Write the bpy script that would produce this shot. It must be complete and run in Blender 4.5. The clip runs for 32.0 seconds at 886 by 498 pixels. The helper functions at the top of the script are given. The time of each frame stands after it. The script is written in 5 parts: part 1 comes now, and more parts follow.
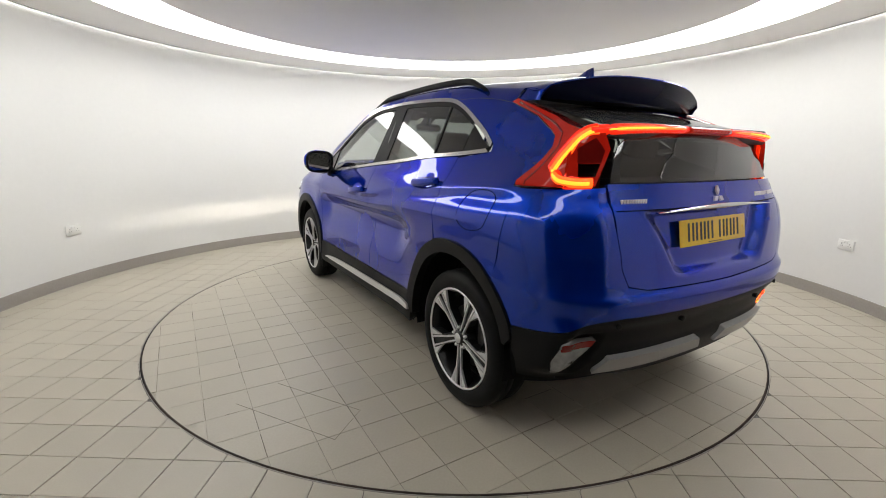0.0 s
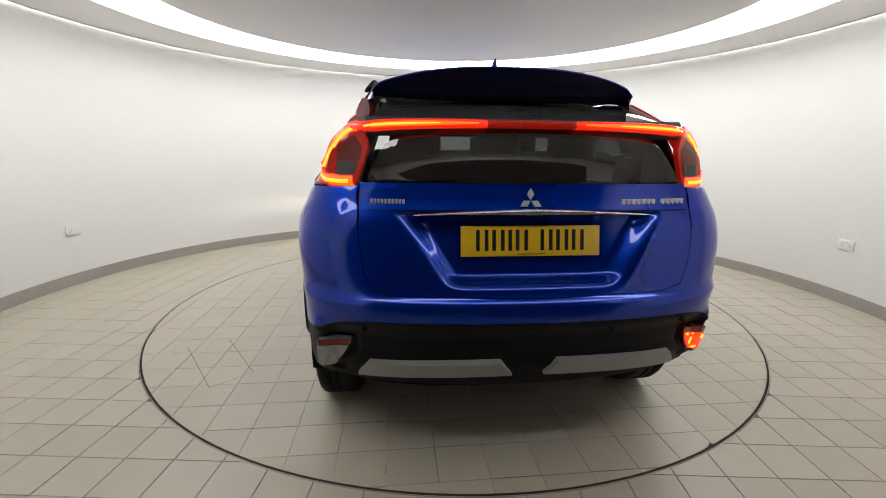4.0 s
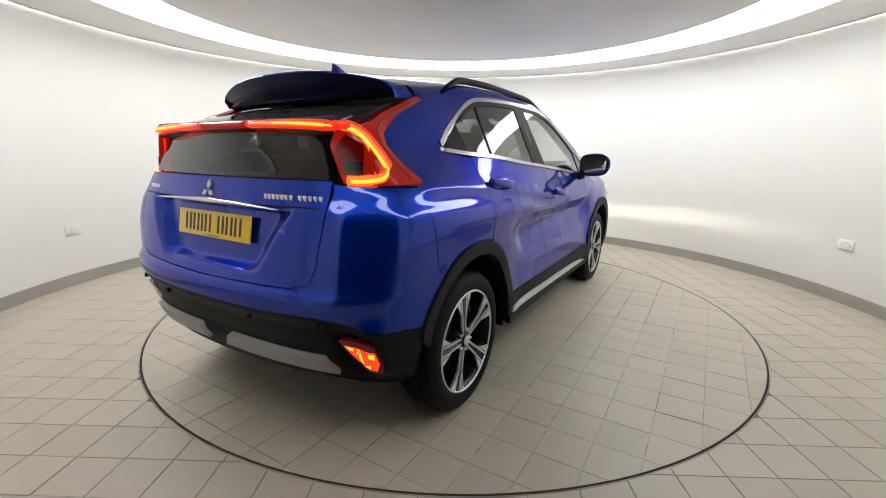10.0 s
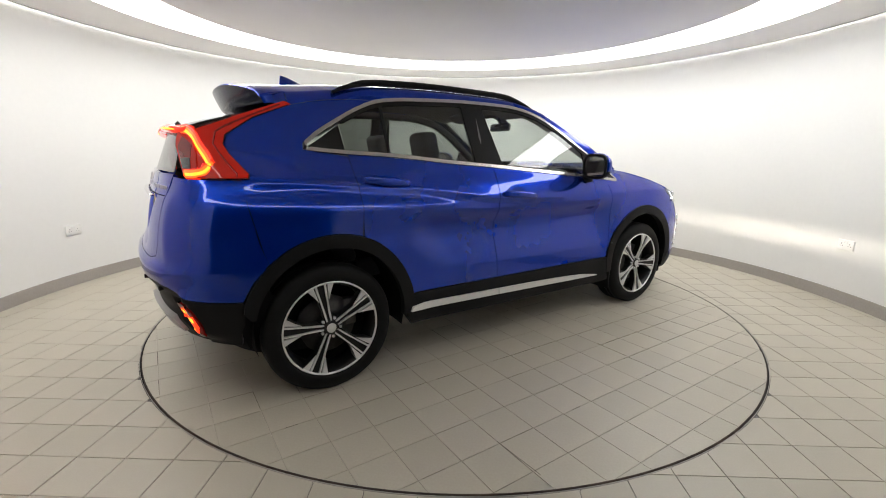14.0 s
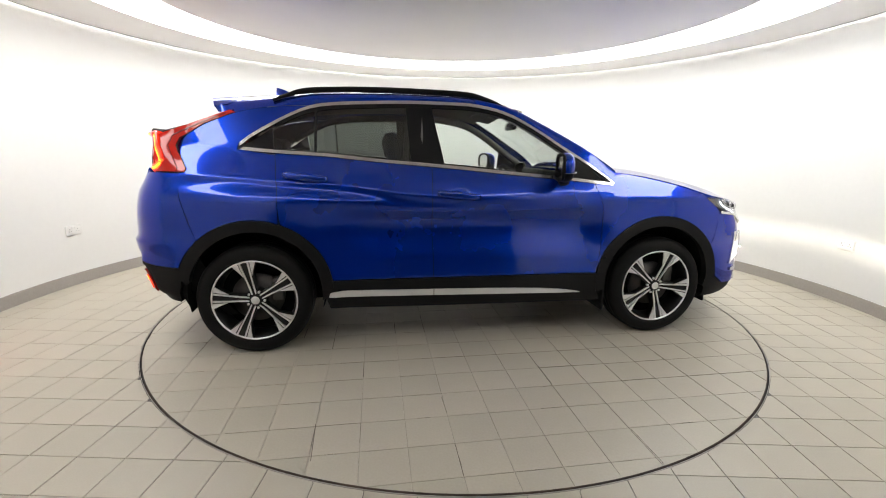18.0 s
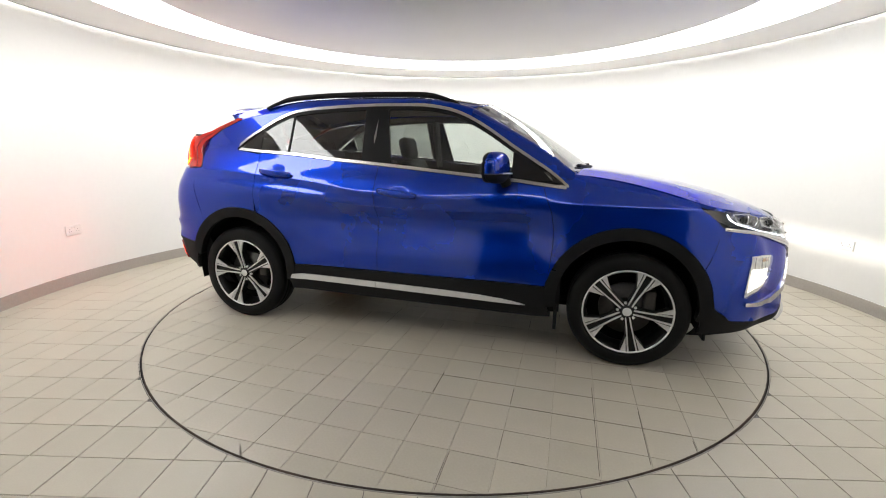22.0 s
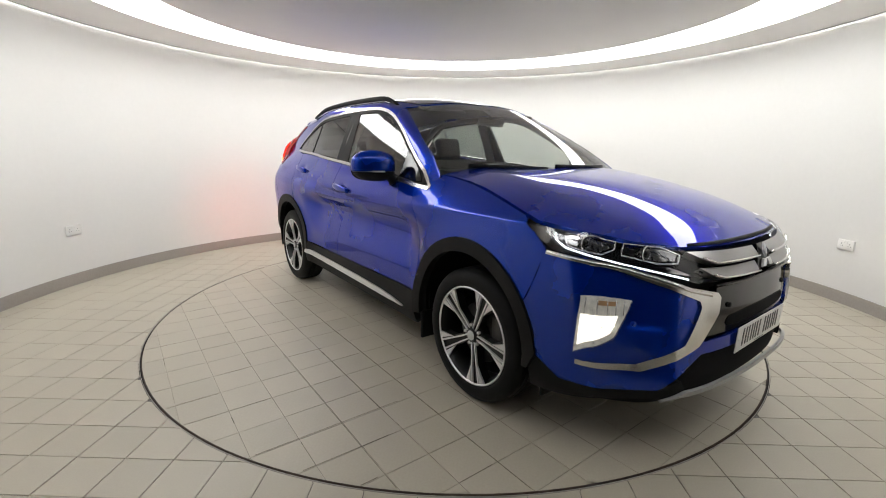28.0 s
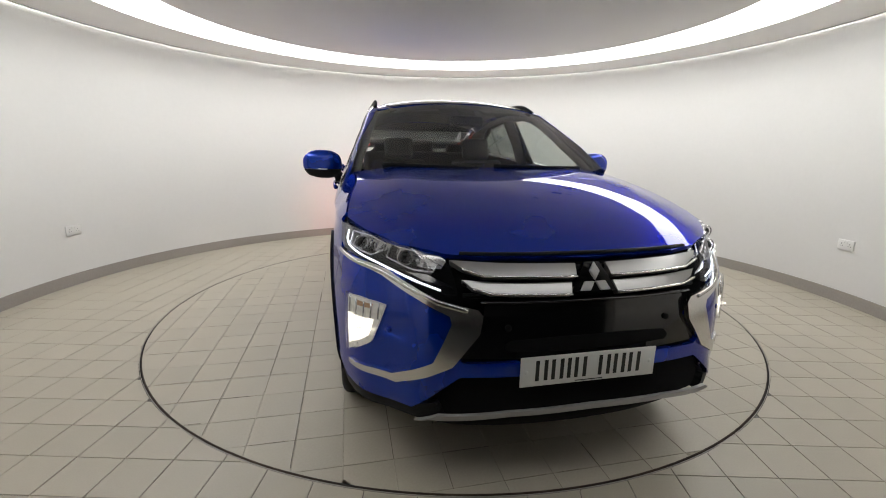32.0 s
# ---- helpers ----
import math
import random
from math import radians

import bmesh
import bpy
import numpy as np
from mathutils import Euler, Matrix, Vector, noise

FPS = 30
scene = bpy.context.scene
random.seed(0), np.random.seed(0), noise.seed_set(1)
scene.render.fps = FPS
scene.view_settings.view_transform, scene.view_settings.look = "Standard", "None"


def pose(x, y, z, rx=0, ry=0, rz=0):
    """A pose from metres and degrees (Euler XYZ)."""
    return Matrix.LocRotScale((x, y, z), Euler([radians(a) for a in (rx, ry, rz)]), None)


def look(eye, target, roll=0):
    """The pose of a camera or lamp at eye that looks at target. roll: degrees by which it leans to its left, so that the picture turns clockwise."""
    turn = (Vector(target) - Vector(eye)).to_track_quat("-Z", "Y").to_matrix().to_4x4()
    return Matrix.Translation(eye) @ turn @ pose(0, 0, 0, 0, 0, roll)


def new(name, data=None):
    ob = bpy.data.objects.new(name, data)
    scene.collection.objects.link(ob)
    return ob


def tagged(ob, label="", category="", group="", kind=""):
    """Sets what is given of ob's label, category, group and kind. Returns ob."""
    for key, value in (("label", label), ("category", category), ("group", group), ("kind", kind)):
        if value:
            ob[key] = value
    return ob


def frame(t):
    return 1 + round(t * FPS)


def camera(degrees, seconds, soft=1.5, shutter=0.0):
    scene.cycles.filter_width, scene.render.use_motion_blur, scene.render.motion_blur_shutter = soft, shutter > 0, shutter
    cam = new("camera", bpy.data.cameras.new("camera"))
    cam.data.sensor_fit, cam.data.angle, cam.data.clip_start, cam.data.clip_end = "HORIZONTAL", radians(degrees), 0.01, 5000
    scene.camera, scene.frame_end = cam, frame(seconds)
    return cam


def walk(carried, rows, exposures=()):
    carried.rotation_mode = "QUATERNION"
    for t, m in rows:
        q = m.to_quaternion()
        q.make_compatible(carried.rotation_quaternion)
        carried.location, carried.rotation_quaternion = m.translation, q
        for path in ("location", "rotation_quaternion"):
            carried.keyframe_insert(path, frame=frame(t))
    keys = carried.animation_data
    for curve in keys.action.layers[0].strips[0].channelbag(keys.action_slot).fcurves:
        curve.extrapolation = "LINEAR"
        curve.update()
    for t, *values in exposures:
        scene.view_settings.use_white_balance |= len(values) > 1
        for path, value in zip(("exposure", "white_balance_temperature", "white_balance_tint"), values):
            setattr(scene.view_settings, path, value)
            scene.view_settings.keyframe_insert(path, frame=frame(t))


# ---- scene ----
# Fixed camera in the doorway of a round photo booth; a car turns on a turntable.
cam = camera(91.2, 32.0, soft=1.0)
EYE, TURN = (-0.521, -3.573, 1.234), radians(7.10)
AIM = (EYE[0] + math.sin(TURN), EYE[1] + math.cos(TURN), EYE[2] - math.tan(radians(12.43)))
walk(cam, [(0, look(EYE, AIM, 0.68)), (32, look(EYE, AIM, 0.68))],
     exposures=[(0, 0.03), (1, -0.04), (2, -0.08), (4, 0.0), (6, 0.10), (8, 0.12), (11, 0.12), (14, 0.18), (18, 0.46), (23, 0.46), (25, 0.32), (28, 0.06), (30, -0.06), (32, -0.18)])

# ---- light: the shop's dim daylight outside, the luminous ceiling ring inside ----
world = bpy.data.worlds.new("world")
scene.world = world
world.use_nodes = True
world.node_tree.nodes["Background"].inputs[0].default_value = (0.8, 0.85, 1.0, 1)
world.node_tree.nodes["Background"].inputs[1].default_value = 0.05
RING, SLOT = 6.9, 20.0


# ---- materials ----
def material(name, base=(0.8, 0.8, 0.8), rough=0.5, metal=0.0, coat=0.0, emit=None, power=0.0,
             grain=0.0, grain_size=60.0, stain=0.0, stain_size=2.0, bump=0.0, spec=0.5, coat_rough=0.03, per_piece=0.0):
    m = bpy.data.materials.new(name)
    m.use_nodes = True
    nt = m.node_tree
    b = nt.nodes["Principled BSDF"]
    b.inputs["Base Color"].default_value = (*base, 1)
    b.inputs["Roughness"].default_value = rough
    b.inputs["Metallic"].default_value = metal
    b.inputs["Specular IOR Level"].default_value = spec
    b.inputs["Coat Weight"].default_value = coat
    b.inputs["Coat Roughness"].default_value = coat_rough
    if name == "metallic_blue_paint":
        b.inputs["Specular Tint"].default_value = (0.03, 0.10, 0.55, 1)
        b.inputs["Coat IOR"].default_value = 1.5
    if emit:
        b.inputs["Emission Color"].default_value = (*emit, 1)
        b.inputs["Emission Strength"].default_value = power
    if grain or stain or bump or per_piece:
        tc = nt.nodes.new("ShaderNodeTexCoord")
        geo = nt.nodes.new("ShaderNodeNewGeometry")
        fine = nt.nodes.new("ShaderNodeTexNoise")
        fine.inputs["Scale"].default_value = grain_size
        fine.inputs["Detail"].default_value = 4
        wide = nt.nodes.new("ShaderNodeTexNoise")
        wide.inputs["Scale"].default_value = stain_size
        wide.inputs["Detail"].default_value = 5
        src = tc.outputs["Object"]
        nt.links.new(src, fine.inputs["Vector"])
        nt.links.new(src, wide.inputs["Vector"])
        val = None

        def term(out, amount):
            s = nt.nodes.new("ShaderNodeMapRange")
            s.inputs["From Min"].default_value, s.inputs["From Max"].default_value = 0.25, 0.75
            s.inputs["To Min"].default_value, s.inputs["To Max"].default_value = 1 - amount, 1 + amount
            nt.links.new(out, s.inputs["Value"])
            return s.outputs[0]
        outs = [term(fine.outputs["Fac"], grain), term(wide.outputs["Fac"], stain)]
        if per_piece:
            info = nt.nodes.new("ShaderNodeObjectInfo")
            s = nt.nodes.new("ShaderNodeMapRange")
            s.inputs["To Min"].default_value, s.inputs["To Max"].default_value = 1 - per_piece, 1 + per_piece
            nt.links.new(info.outputs["Random"], s.inputs["Value"])
            outs.append(s.outputs[0])
        val = outs[0]
        for o in outs[1:]:
            k = nt.nodes.new("ShaderNodeMath")
            k.operation = "MULTIPLY"
            nt.links.new(val, k.inputs[0])
            nt.links.new(o, k.inputs[1])
            val = k.outputs[0]
        mix = nt.nodes.new("ShaderNodeVectorMath")
        mix.operation = "SCALE"
        mix.inputs[0].default_value = base
        nt.links.new(val, mix.inputs["Scale"])
        nt.links.new(mix.outputs[0], b.inputs["Base Color"])
        rg = nt.nodes.new("ShaderNodeMath")
        rg.operation = "MULTIPLY"
        rg.inputs[0].default_value = rough
        nt.links.new(term(wide.outputs["Fac"], min(0.35, stain * 2 + grain)), rg.inputs[1])
        nt.links.new(rg.outputs[0], b.inputs["Roughness"])
        if bump:
            bp = nt.nodes.new("ShaderNodeBump")
            bp.inputs["Strength"].default_value = bump
            bp.inputs["Distance"].default_value = 0.002
            nt.links.new(fine.outputs["Fac"], bp.inputs["Height"])
            nt.links.new(bp.outputs[0], b.inputs["Normal"])
    return m


def glass(name, tint, haze=0.0):
    """Thin glazing: tinted clear pane with a mirror gloss by Fresnel; haze mixes in flat grey as a painted reflection.
    """
    m = bpy.data.materials.new(name)
    m.use_nodes = True
    nt = m.node_tree
    nt.nodes.remove(nt.nodes["Principled BSDF"])
    clear, gloss = nt.nodes.new("ShaderNodeBsdfTransparent"), nt.nodes.new("ShaderNodeBsdfGlossy")
    clear.inputs["Color"].default_value = (*tint, 1)
    gloss.inputs["Roughness"].default_value = 0.0
    mix = nt.nodes.new("ShaderNodeMixShader")
    lw, pw, sc = nt.nodes.new("ShaderNodeLayerWeight"), nt.nodes.new("ShaderNodeMath"), nt.nodes.new("ShaderNodeMath")
    lw.inputs["Blend"].default_value = 0.5
    pw.operation, pw.inputs[1].default_value = "POWER", 3.6
    sc.operation, sc.inputs[1].default_value, sc.inputs[2].default_value = "MULTIPLY_ADD", 0.85, 0.08
    nt.links.new(lw.outputs["Facing"], pw.inputs[0])
    nt.links.new(pw.outputs[0], sc.inputs[0])
    nt.links.new(sc.outputs[0], mix.inputs[0])
    body = clear
    if haze:
        grey_veil, body = nt.nodes.new("ShaderNodeBsdfDiffuse"), nt.nodes.new("ShaderNodeMixShader")
        grey_veil.inputs["Color"].default_value = (0.30, 0.30, 0.30, 1)
        body.inputs[0].default_value = haze
        nt.links.new(clear.outputs[0], body.inputs[1])
        nt.links.new(grey_veil.outputs[0], body.inputs[2])
    nt.links.new(body.outputs[0], mix.inputs[1])
    nt.links.new(gloss.outputs[0], mix.inputs[2])
    nt.links.new(mix.outputs[0], nt.nodes["Material Output"].inputs["Surface"])
    return m


WALL = material("white_wall_paint", (0.745, 0.734, 0.713), 0.75, grain=0.01, stain=0.02, stain_size=0.8, grain_size=25, bump=0.05)
CEIL = material("ceiling_paint", (0.93, 0.915, 0.90), 0.85, stain=0.015)
SHADOW_TRIM = material("shadow_grey_trim", (0.42, 0.42, 0.41), 0.6, stain=0.05)
SKIRT = material("skirting_vinyl", (0.34, 0.31, 0.28), 0.5, grain=0.05, stain=0.05)
TILE = material("beige_floor_tile", (0.41, 0.373, 0.303), 0.40, grain=0.03, grain_size=140, stain=0.07, stain_size=1.6, bump=0.06, per_piece=0.035)
DISC = material("worn_turntable_tile", (0.42, 0.382, 0.310), 0.40, grain=0.04, grain_size=95, stain=0.05, stain_size=1.75, bump=0.06, per_piece=0.04)
GROUT = material("dark_grout", (0.135, 0.125, 0.12), 0.9, grain=0.3, stain=0.3, stain_size=3)
DISC_GROUT = material("worn_grout", (0.40, 0.362, 0.292), 0.8, grain=0.3, stain=0.4, stain_size=2.2)
JOINT_DIRT = material("brown_joint_dirt", (0.10, 0.085, 0.07), 0.9, grain=0.5, grain_size=30, stain=0.5, stain_size=5)
RUBBER_GAP = material("black_gap_rubber", (0.012, 0.010, 0.009), 0.85, grain=0.3)
GAP_DIRT = material("brown_gap_dirt", (0.05, 0.036, 0.028), 0.9, grain=0.5, grain_size=14, stain=0.7, stain_size=3)
STEEL = material("worn_steel", (0.36, 0.34, 0.31), 0.45, metal=0.6, grain=0.1, stain=0.2)
LAMP_RING = material("luminous_ceiling", (0.9, 0.9, 0.9), 0.6, emit=(0.985, 0.99, 0.965), power=RING)
LAMP_SLOT = material("luminous_slot", (0.9, 0.9, 0.9), 0.6, emit=(0.985, 0.99, 0.965), power=SLOT)
WHITE_PLASTIC = material("white_socket_plastic", (0.78, 0.77, 0.75), 0.35)
DARK_PLASTIC = material("dark_hole", (0.03, 0.03, 0.03), 0.6)
DARK_FLOOR = material("unseen_dark_floor", (0.03, 0.03, 0.032), 0.95, grain=0.3, grain_size=200, stain=0.2)
SHOP = material("shop_wall", (0.30, 0.30, 0.31), 0.8, stain=0.1)

PAINT = material("metallic_blue_paint", (0.0009, 0.030, 0.360), 0.27, metal=0.66, coat=1.0, spec=0.0, coat_rough=0.015, grain=0.05, grain_size=900)
UNDER = material("black_underbody", (0.006, 0.006, 0.0065), 0.8, spec=0.1)
CLAD = material("black_grained_plastic", (0.007, 0.007, 0.0075), 0.55, spec=0.16, grain=0.1, grain_size=500, bump=0.15)
SPOILER_BLACK = material("dark_blue_black", (0.004, 0.006, 0.022), 0.20, coat=0.0, spec=0.10)
GLOSS_BLACK = material("gloss_black", (0.004, 0.004, 0.0045), 0.10, coat=0.15, spec=0.4)
CHROME = material("satin_chrome", (0.68, 0.67, 0.65), 0.06, metal=1.0)
BLADE_CHROME = material("soft_chrome", (0.72, 0.71, 0.69), 0.20, metal=1.0)
BRIGHT = material("brushed_silver", (0.66, 0.66, 0.66), 0.38, metal=0.5, grain=0.03, grain_size=300)
TYRE = material("tyre_rubber", (0.007, 0.007, 0.0072), 0.6, spec=0.15, grain=0.15, grain_size=200, bump=0.2)
RIM_BLACK = material("rim_black", (0.006, 0.006, 0.0065), 0.32, spec=0.3)
RIM_SILVER = material("machined_alloy", (0.70, 0.70, 0.71), 0.36, metal=0.6, grain=0.03, grain_size=400)
DISC_IRON = material("brake_iron", (0.09, 0.086, 0.082), 0.5, metal=0.7, grain=0.1)
CHROME_SATIN = material("brushed_chrome", (0.50, 0.49, 0.47), 0.26, metal=1.0)
DARK_SILVER = material("matt_silver_plastic", (0.36, 0.355, 0.35), 0.45, metal=0.5)
RED_FILAMENT = material("rear_fog_filament", (0.9, 0.2, 0.1), 0.5, emit=(1.0, 0.05, 0.015), power=31000.0)
BEAM = material("beam_filament", (0.9, 0.9, 0.9), 0.5, emit=(1.0, 0.92, 0.78), power=88000.0)
CLEAR = glass("clear_glass", (0.76, 0.80, 0.77))
SCREEN = glass("windscreen_glass", (0.78, 0.83, 0.80))
PRIVACY = glass("privacy_glass", (0.26, 0.285, 0.265))
REAR_GLASS = glass("rear_glass", (0.13, 0.14, 0.135))
UPPER_GLASS = glass("greyed_rear_glass", (0.12, 0.13, 0.125), haze=0.25)
SEAT = material("black_seat_leather", (0.013, 0.013, 0.0135), 0.55, grain=0.1, bump=0.1)
LINING = material("grey_headlining", (0.17, 0.165, 0.16), 0.9)
TRIM = material("interior_trim", (0.018, 0.018, 0.0185), 0.6)
RED = material("red_lens", (0.26, 0.007, 0.005), 0.10, coat=0.3, spec=0.25, emit=(1.0, 0.03, 0.008), power=0.15, stain=0.25, stain_size=9)
RED_DARK = material("dark_red_lens", (0.16, 0.006, 0.005), 0.08, coat=0.5, spec=0.3)
RED_GLOW = material("tail_light_glow", (0.6, 0.05, 0.02), 0.2, emit=(1.0, 0.060, 0.005), power=3.2)
CORE_GLOW = material("tail_light_core", (0.6, 0.2, 0.03), 0.2, emit=(1.0, 0.20, 0.012), power=3.6)
FOG_GLOW = material("rear_fog_glow", (0.6, 0.05, 0.02), 0.2, emit=(1.0, 0.030, 0.004), power=1.7)
LIT_BOWL = material("lit_fog_bowl", (0.7, 0.68, 0.62), 0.35, metal=0.3, emit=(1.0, 0.93, 0.84), power=0.12, stain=0.3, stain_size=40)
LAMP_GLOW = material("front_fog_glow", (0.9, 0.9, 0.85), 0.3, emit=(1.0, 0.94, 0.86), power=1.5)
DRL_GLOW = material("daytime_light_glow", (0.9, 0.9, 0.9), 0.3, emit=(0.86, 0.93, 1.0), power=3.0)
LAMP_BOWL = material("lamp_bowl", (0.035, 0.035, 0.037), 0.2, coat=0.3)
GRILLE_GREY = material("satin_grille_grey", (0.33, 0.325, 0.32), 0.3, metal=0.9, grain=0.03, grain_size=300)
RED_LIT = material("lit_red_lens", (0.4, 0.02, 0.01), 0.15, coat=0.6, emit=(1.0, 0.026, 0.005), power=0.85)
LENS = glass("lamp_lens", (0.93, 0.94, 0.95))
REFLECTOR = material("lamp_reflector", (0.56, 0.56, 0.57), 0.15, metal=1.0)
LAMP_AMBER = material("side_marker_lens", (0.07, 0.055, 0.045), 0.25, coat=0.4)
CLEAR_POD = material("clear_pod_lens", (0.30, 0.30, 0.31), 0.2, metal=0.5, coat=0.6, stain=0.3, stain_size=25)
AMBER = material("amber_bulb", (0.55, 0.32, 0.16), 0.3)
PLATE_Y = material("yellow_number_plate", (0.82, 0.52, 0.02), 0.35, coat=0.4)
PLATE_W = material("white_number_plate", (0.72, 0.72, 0.71), 0.35, coat=0.4)
INK = material("plate_black", (0.012, 0.012, 0.012), 0.4)


# ---- mesh helpers ----
def part(name, bm, mat, parent=None, label="", smooth=True):
    me = bpy.data.meshes.new(name)
    for f in bm.faces:
        f.smooth = smooth
    bm.to_mesh(me)
    bm.free()
    me.materials.append(mat)
    ob = new(name, me)
    ob.parent = parent
    if label:
        ob["label"] = label
    return ob


def curve(*table):
    """A smooth function through a few (x, value) knots."""
    xs, ys = np.array([p[0] for p in table], float), np.array([p[1] for p in table], float)
    d = np.diff(ys) / np.diff(xs)
    m = np.concatenate([[d[0]], [0 if a * b <= 0 else 2 * a * b / (a + b) for a, b in zip(d[:-1], d[1:])], [d[-1]]])

    def value(x):
        if x <= xs[0]:
            return float(ys[0] + m[0] * (x - xs[0]))
        if x >= xs[-1]:
            return float(ys[-1] + m[-1] * (x - xs[-1]))
        i = int(np.searchsorted(xs, x) - 1)
        h = xs[i + 1] - xs[i]
        t = (x - xs[i]) / h
        return float((2 * t**3 - 3 * t**2 + 1) * ys[i] + (t**3 - 2 * t**2 + t) * h * m[i] + (3 * t**2 - 2 * t**3) * ys[i + 1] + (t**3 - t**2) * h * m[i + 1])
    return value


def step(a, b, x):
    t = min(1.0, max(0.0, (x - a) / (b - a)))
    return t * t * (3 - 2 * t)


def box_bm(sx, sy, sz, at=(0, 0, 0), bevel=0.0, seg=2, turn=None):
    bm = bmesh.new()
    bmesh.ops.create_cube(bm, size=1, matrix=Matrix.Translation(at) @ (turn or Matrix()) @ Matrix.Diagonal((sx, sy, sz, 1)))
    if bevel:
        bmesh.ops.bevel(bm, geom=list(bm.edges), offset=bevel, segments=seg, affect="EDGES", profile=0.5)
    return bm


def lathe(profile, n=48, axis="z", full=True):
    """Turns (radius, height) pairs round an axis."""
    bm = bmesh.new()
    rings = []
    for k in range(n):
        a = 2 * math.pi * k / n
        c, s = math.cos(a), math.sin(a)
        rings.append([bm.verts.new((r * c, r * s, h) if axis == "z" else (r * c, h, r * s)) for r, h in profile])
    for k in range(n):
        p, q = rings[k], rings[(k + 1) % n]
        for i in range(len(profile) - 1):
            bm.faces.new((p[i], q[i], q[i + 1], p[i + 1]))
    bmesh.ops.remove_doubles(bm, verts=bm.verts, dist=1e-6)
    bmesh.ops.recalc_face_normals(bm, faces=bm.faces)
    return bm


def prism(poly, h, z0=0.0, bevel=0.0):
    """A flat polygon (x, y) raised to a height."""
    bm = bmesh.new()
    f = bm.faces.new([bm.verts.new((x, y, z0)) for x, y in poly])
    ex = bmesh.ops.extrude_face_region(bm, geom=[f])
    bmesh.ops.translate(bm, verts=[v for v in ex["geom"] if isinstance(v, bmesh.types.BMVert)], vec=(0, 0, h))
    bmesh.ops.recalc_face_normals(bm, faces=bm.faces)
    if bevel:
        bmesh.ops.bevel(bm, geom=list(bm.edges), offset=bevel, segments=2, affect="EDGES")
    return bm


def soft(poly, times=2, keep=()):
    """Rounds a closed outline by corner cutting; corners in keep stay."""
    keep = {tuple(poly[i]) for i in keep}
    for _ in range(times):
        out = []
        for i, p in enumerate(poly):
            a, b = poly[i - 1], poly[(i + 1) % len(poly)]
            if tuple(p) in keep:
                out.append(p)
            else:
                out += [(0.25 * a[0] + 0.75 * p[0], 0.25 * a[1] + 0.75 * p[1]), (0.25 * b[0] + 0.75 * p[0], 0.25 * b[1] + 0.75 * p[1])]
        poly = out
    return poly


def patch(poly, fn, out, grid=0.05, depth=0.012, lift=0.0, extra=None):
    """A panel: a flat outline cut in a grid, laid on the surface fn(a, b), with its border turned inwards."""
    bm = bmesh.new()
    bm.faces.new([bm.verts.new((a, b, 0)) for a, b in poly])
    for ax in (0, 1):
        lo, hi = min(p[ax] for p in poly), max(p[ax] for p in poly)
        g = grid[ax] if isinstance(grid, tuple) else grid
        for k in range(math.ceil(lo / g), math.floor(hi / g) + 1):
            co, no = [0, 0, 0], [0, 0, 0]
            co[ax], no[ax] = k * g, 1
            if lo + 1e-4 < k * g < hi - 1e-4:
                bmesh.ops.bisect_plane(bm, geom=list(bm.verts) + list(bm.edges) + list(bm.faces), plane_co=co, plane_no=no, dist=1e-5)
    bmesh.ops.triangulate(bm, faces=[f for f in bm.faces if len(f.verts) > 4])
    for v in bm.verts:
        v.co = fn(v.co.x, v.co.y)
    bm.normal_update()
    o = Vector(out)
    if sum(f.normal.dot(o) * f.calc_area() for f in bm.faces) < 0:
        bmesh.ops.reverse_faces(bm, faces=bm.faces)
        bm.normal_update()
    if lift:
        for v, n in [(v, v.normal.copy()) for v in bm.verts]:
            v.co += n * lift
    if depth:
        norm = {v: v.normal.copy() for v in bm.verts}
        edge = [e for e in bm.edges if e.is_boundary]
        ex = bmesh.ops.extrude_edge_only(bm, edges=edge)
        moved = [v for v in ex["geom"] if isinstance(v, bmesh.types.BMVert)]
        near = {}
        for e in bm.edges:
            a, b = e.verts
            if a in norm and b not in norm:
                near[b] = a
            elif b in norm and a not in norm:
                near[a] = b
        for v in moved:
            v.co -= norm[near[v]] * depth
        for e in edge:
            e.smooth = False
    return bm


def tube(points, radius, n=8, closed=False):
    """A round bar through points; radius may be a list."""
    bm = bmesh.new()
    pts = [Vector(p) for p in points]
    rings = []
    for i, p in enumerate(pts):
        d = (pts[(i + 1) % len(pts)] if closed or i < len(pts) - 1 else p) - (pts[i - 1] if closed or i else p)
        d.normalize()
        u = d.cross(Vector((0, 0, 1)) if abs(d.z) < 0.9 else Vector((1, 0, 0))).normalized()
        w = d.cross(u)
        r = radius[i] if isinstance(radius, list) else radius
        ru, rw = r if isinstance(r, tuple) else (r, r)
        rings.append([bm.verts.new(p + u * ru * math.cos(2 * math.pi * k / n) + w * rw * math.sin(2 * math.pi * k / n)) for k in range(n)])
    m = len(rings)
    for i in range(m if closed else m - 1):
        a, b = rings[i], rings[(i + 1) % m]
        for k in range(n):
            bm.faces.new((a[k], a[(k + 1) % n], b[(k + 1) % n], b[k]))
    if not closed:
        bm.faces.new(rings[0])
        bm.faces.new(rings[-1])
    bmesh.ops.recalc_face_normals(bm, faces=bm.faces)
    return bm


def merge(*bms):
    """Joins bmeshes into the first."""
    first = bms[0]
    for b in bms[1:]:
        tmp = bpy.data.meshes.new("tmp")
        b.to_mesh(tmp)
        b.free()
        first.from_mesh(tmp)
        bpy.data.meshes.remove(tmp)
    return first


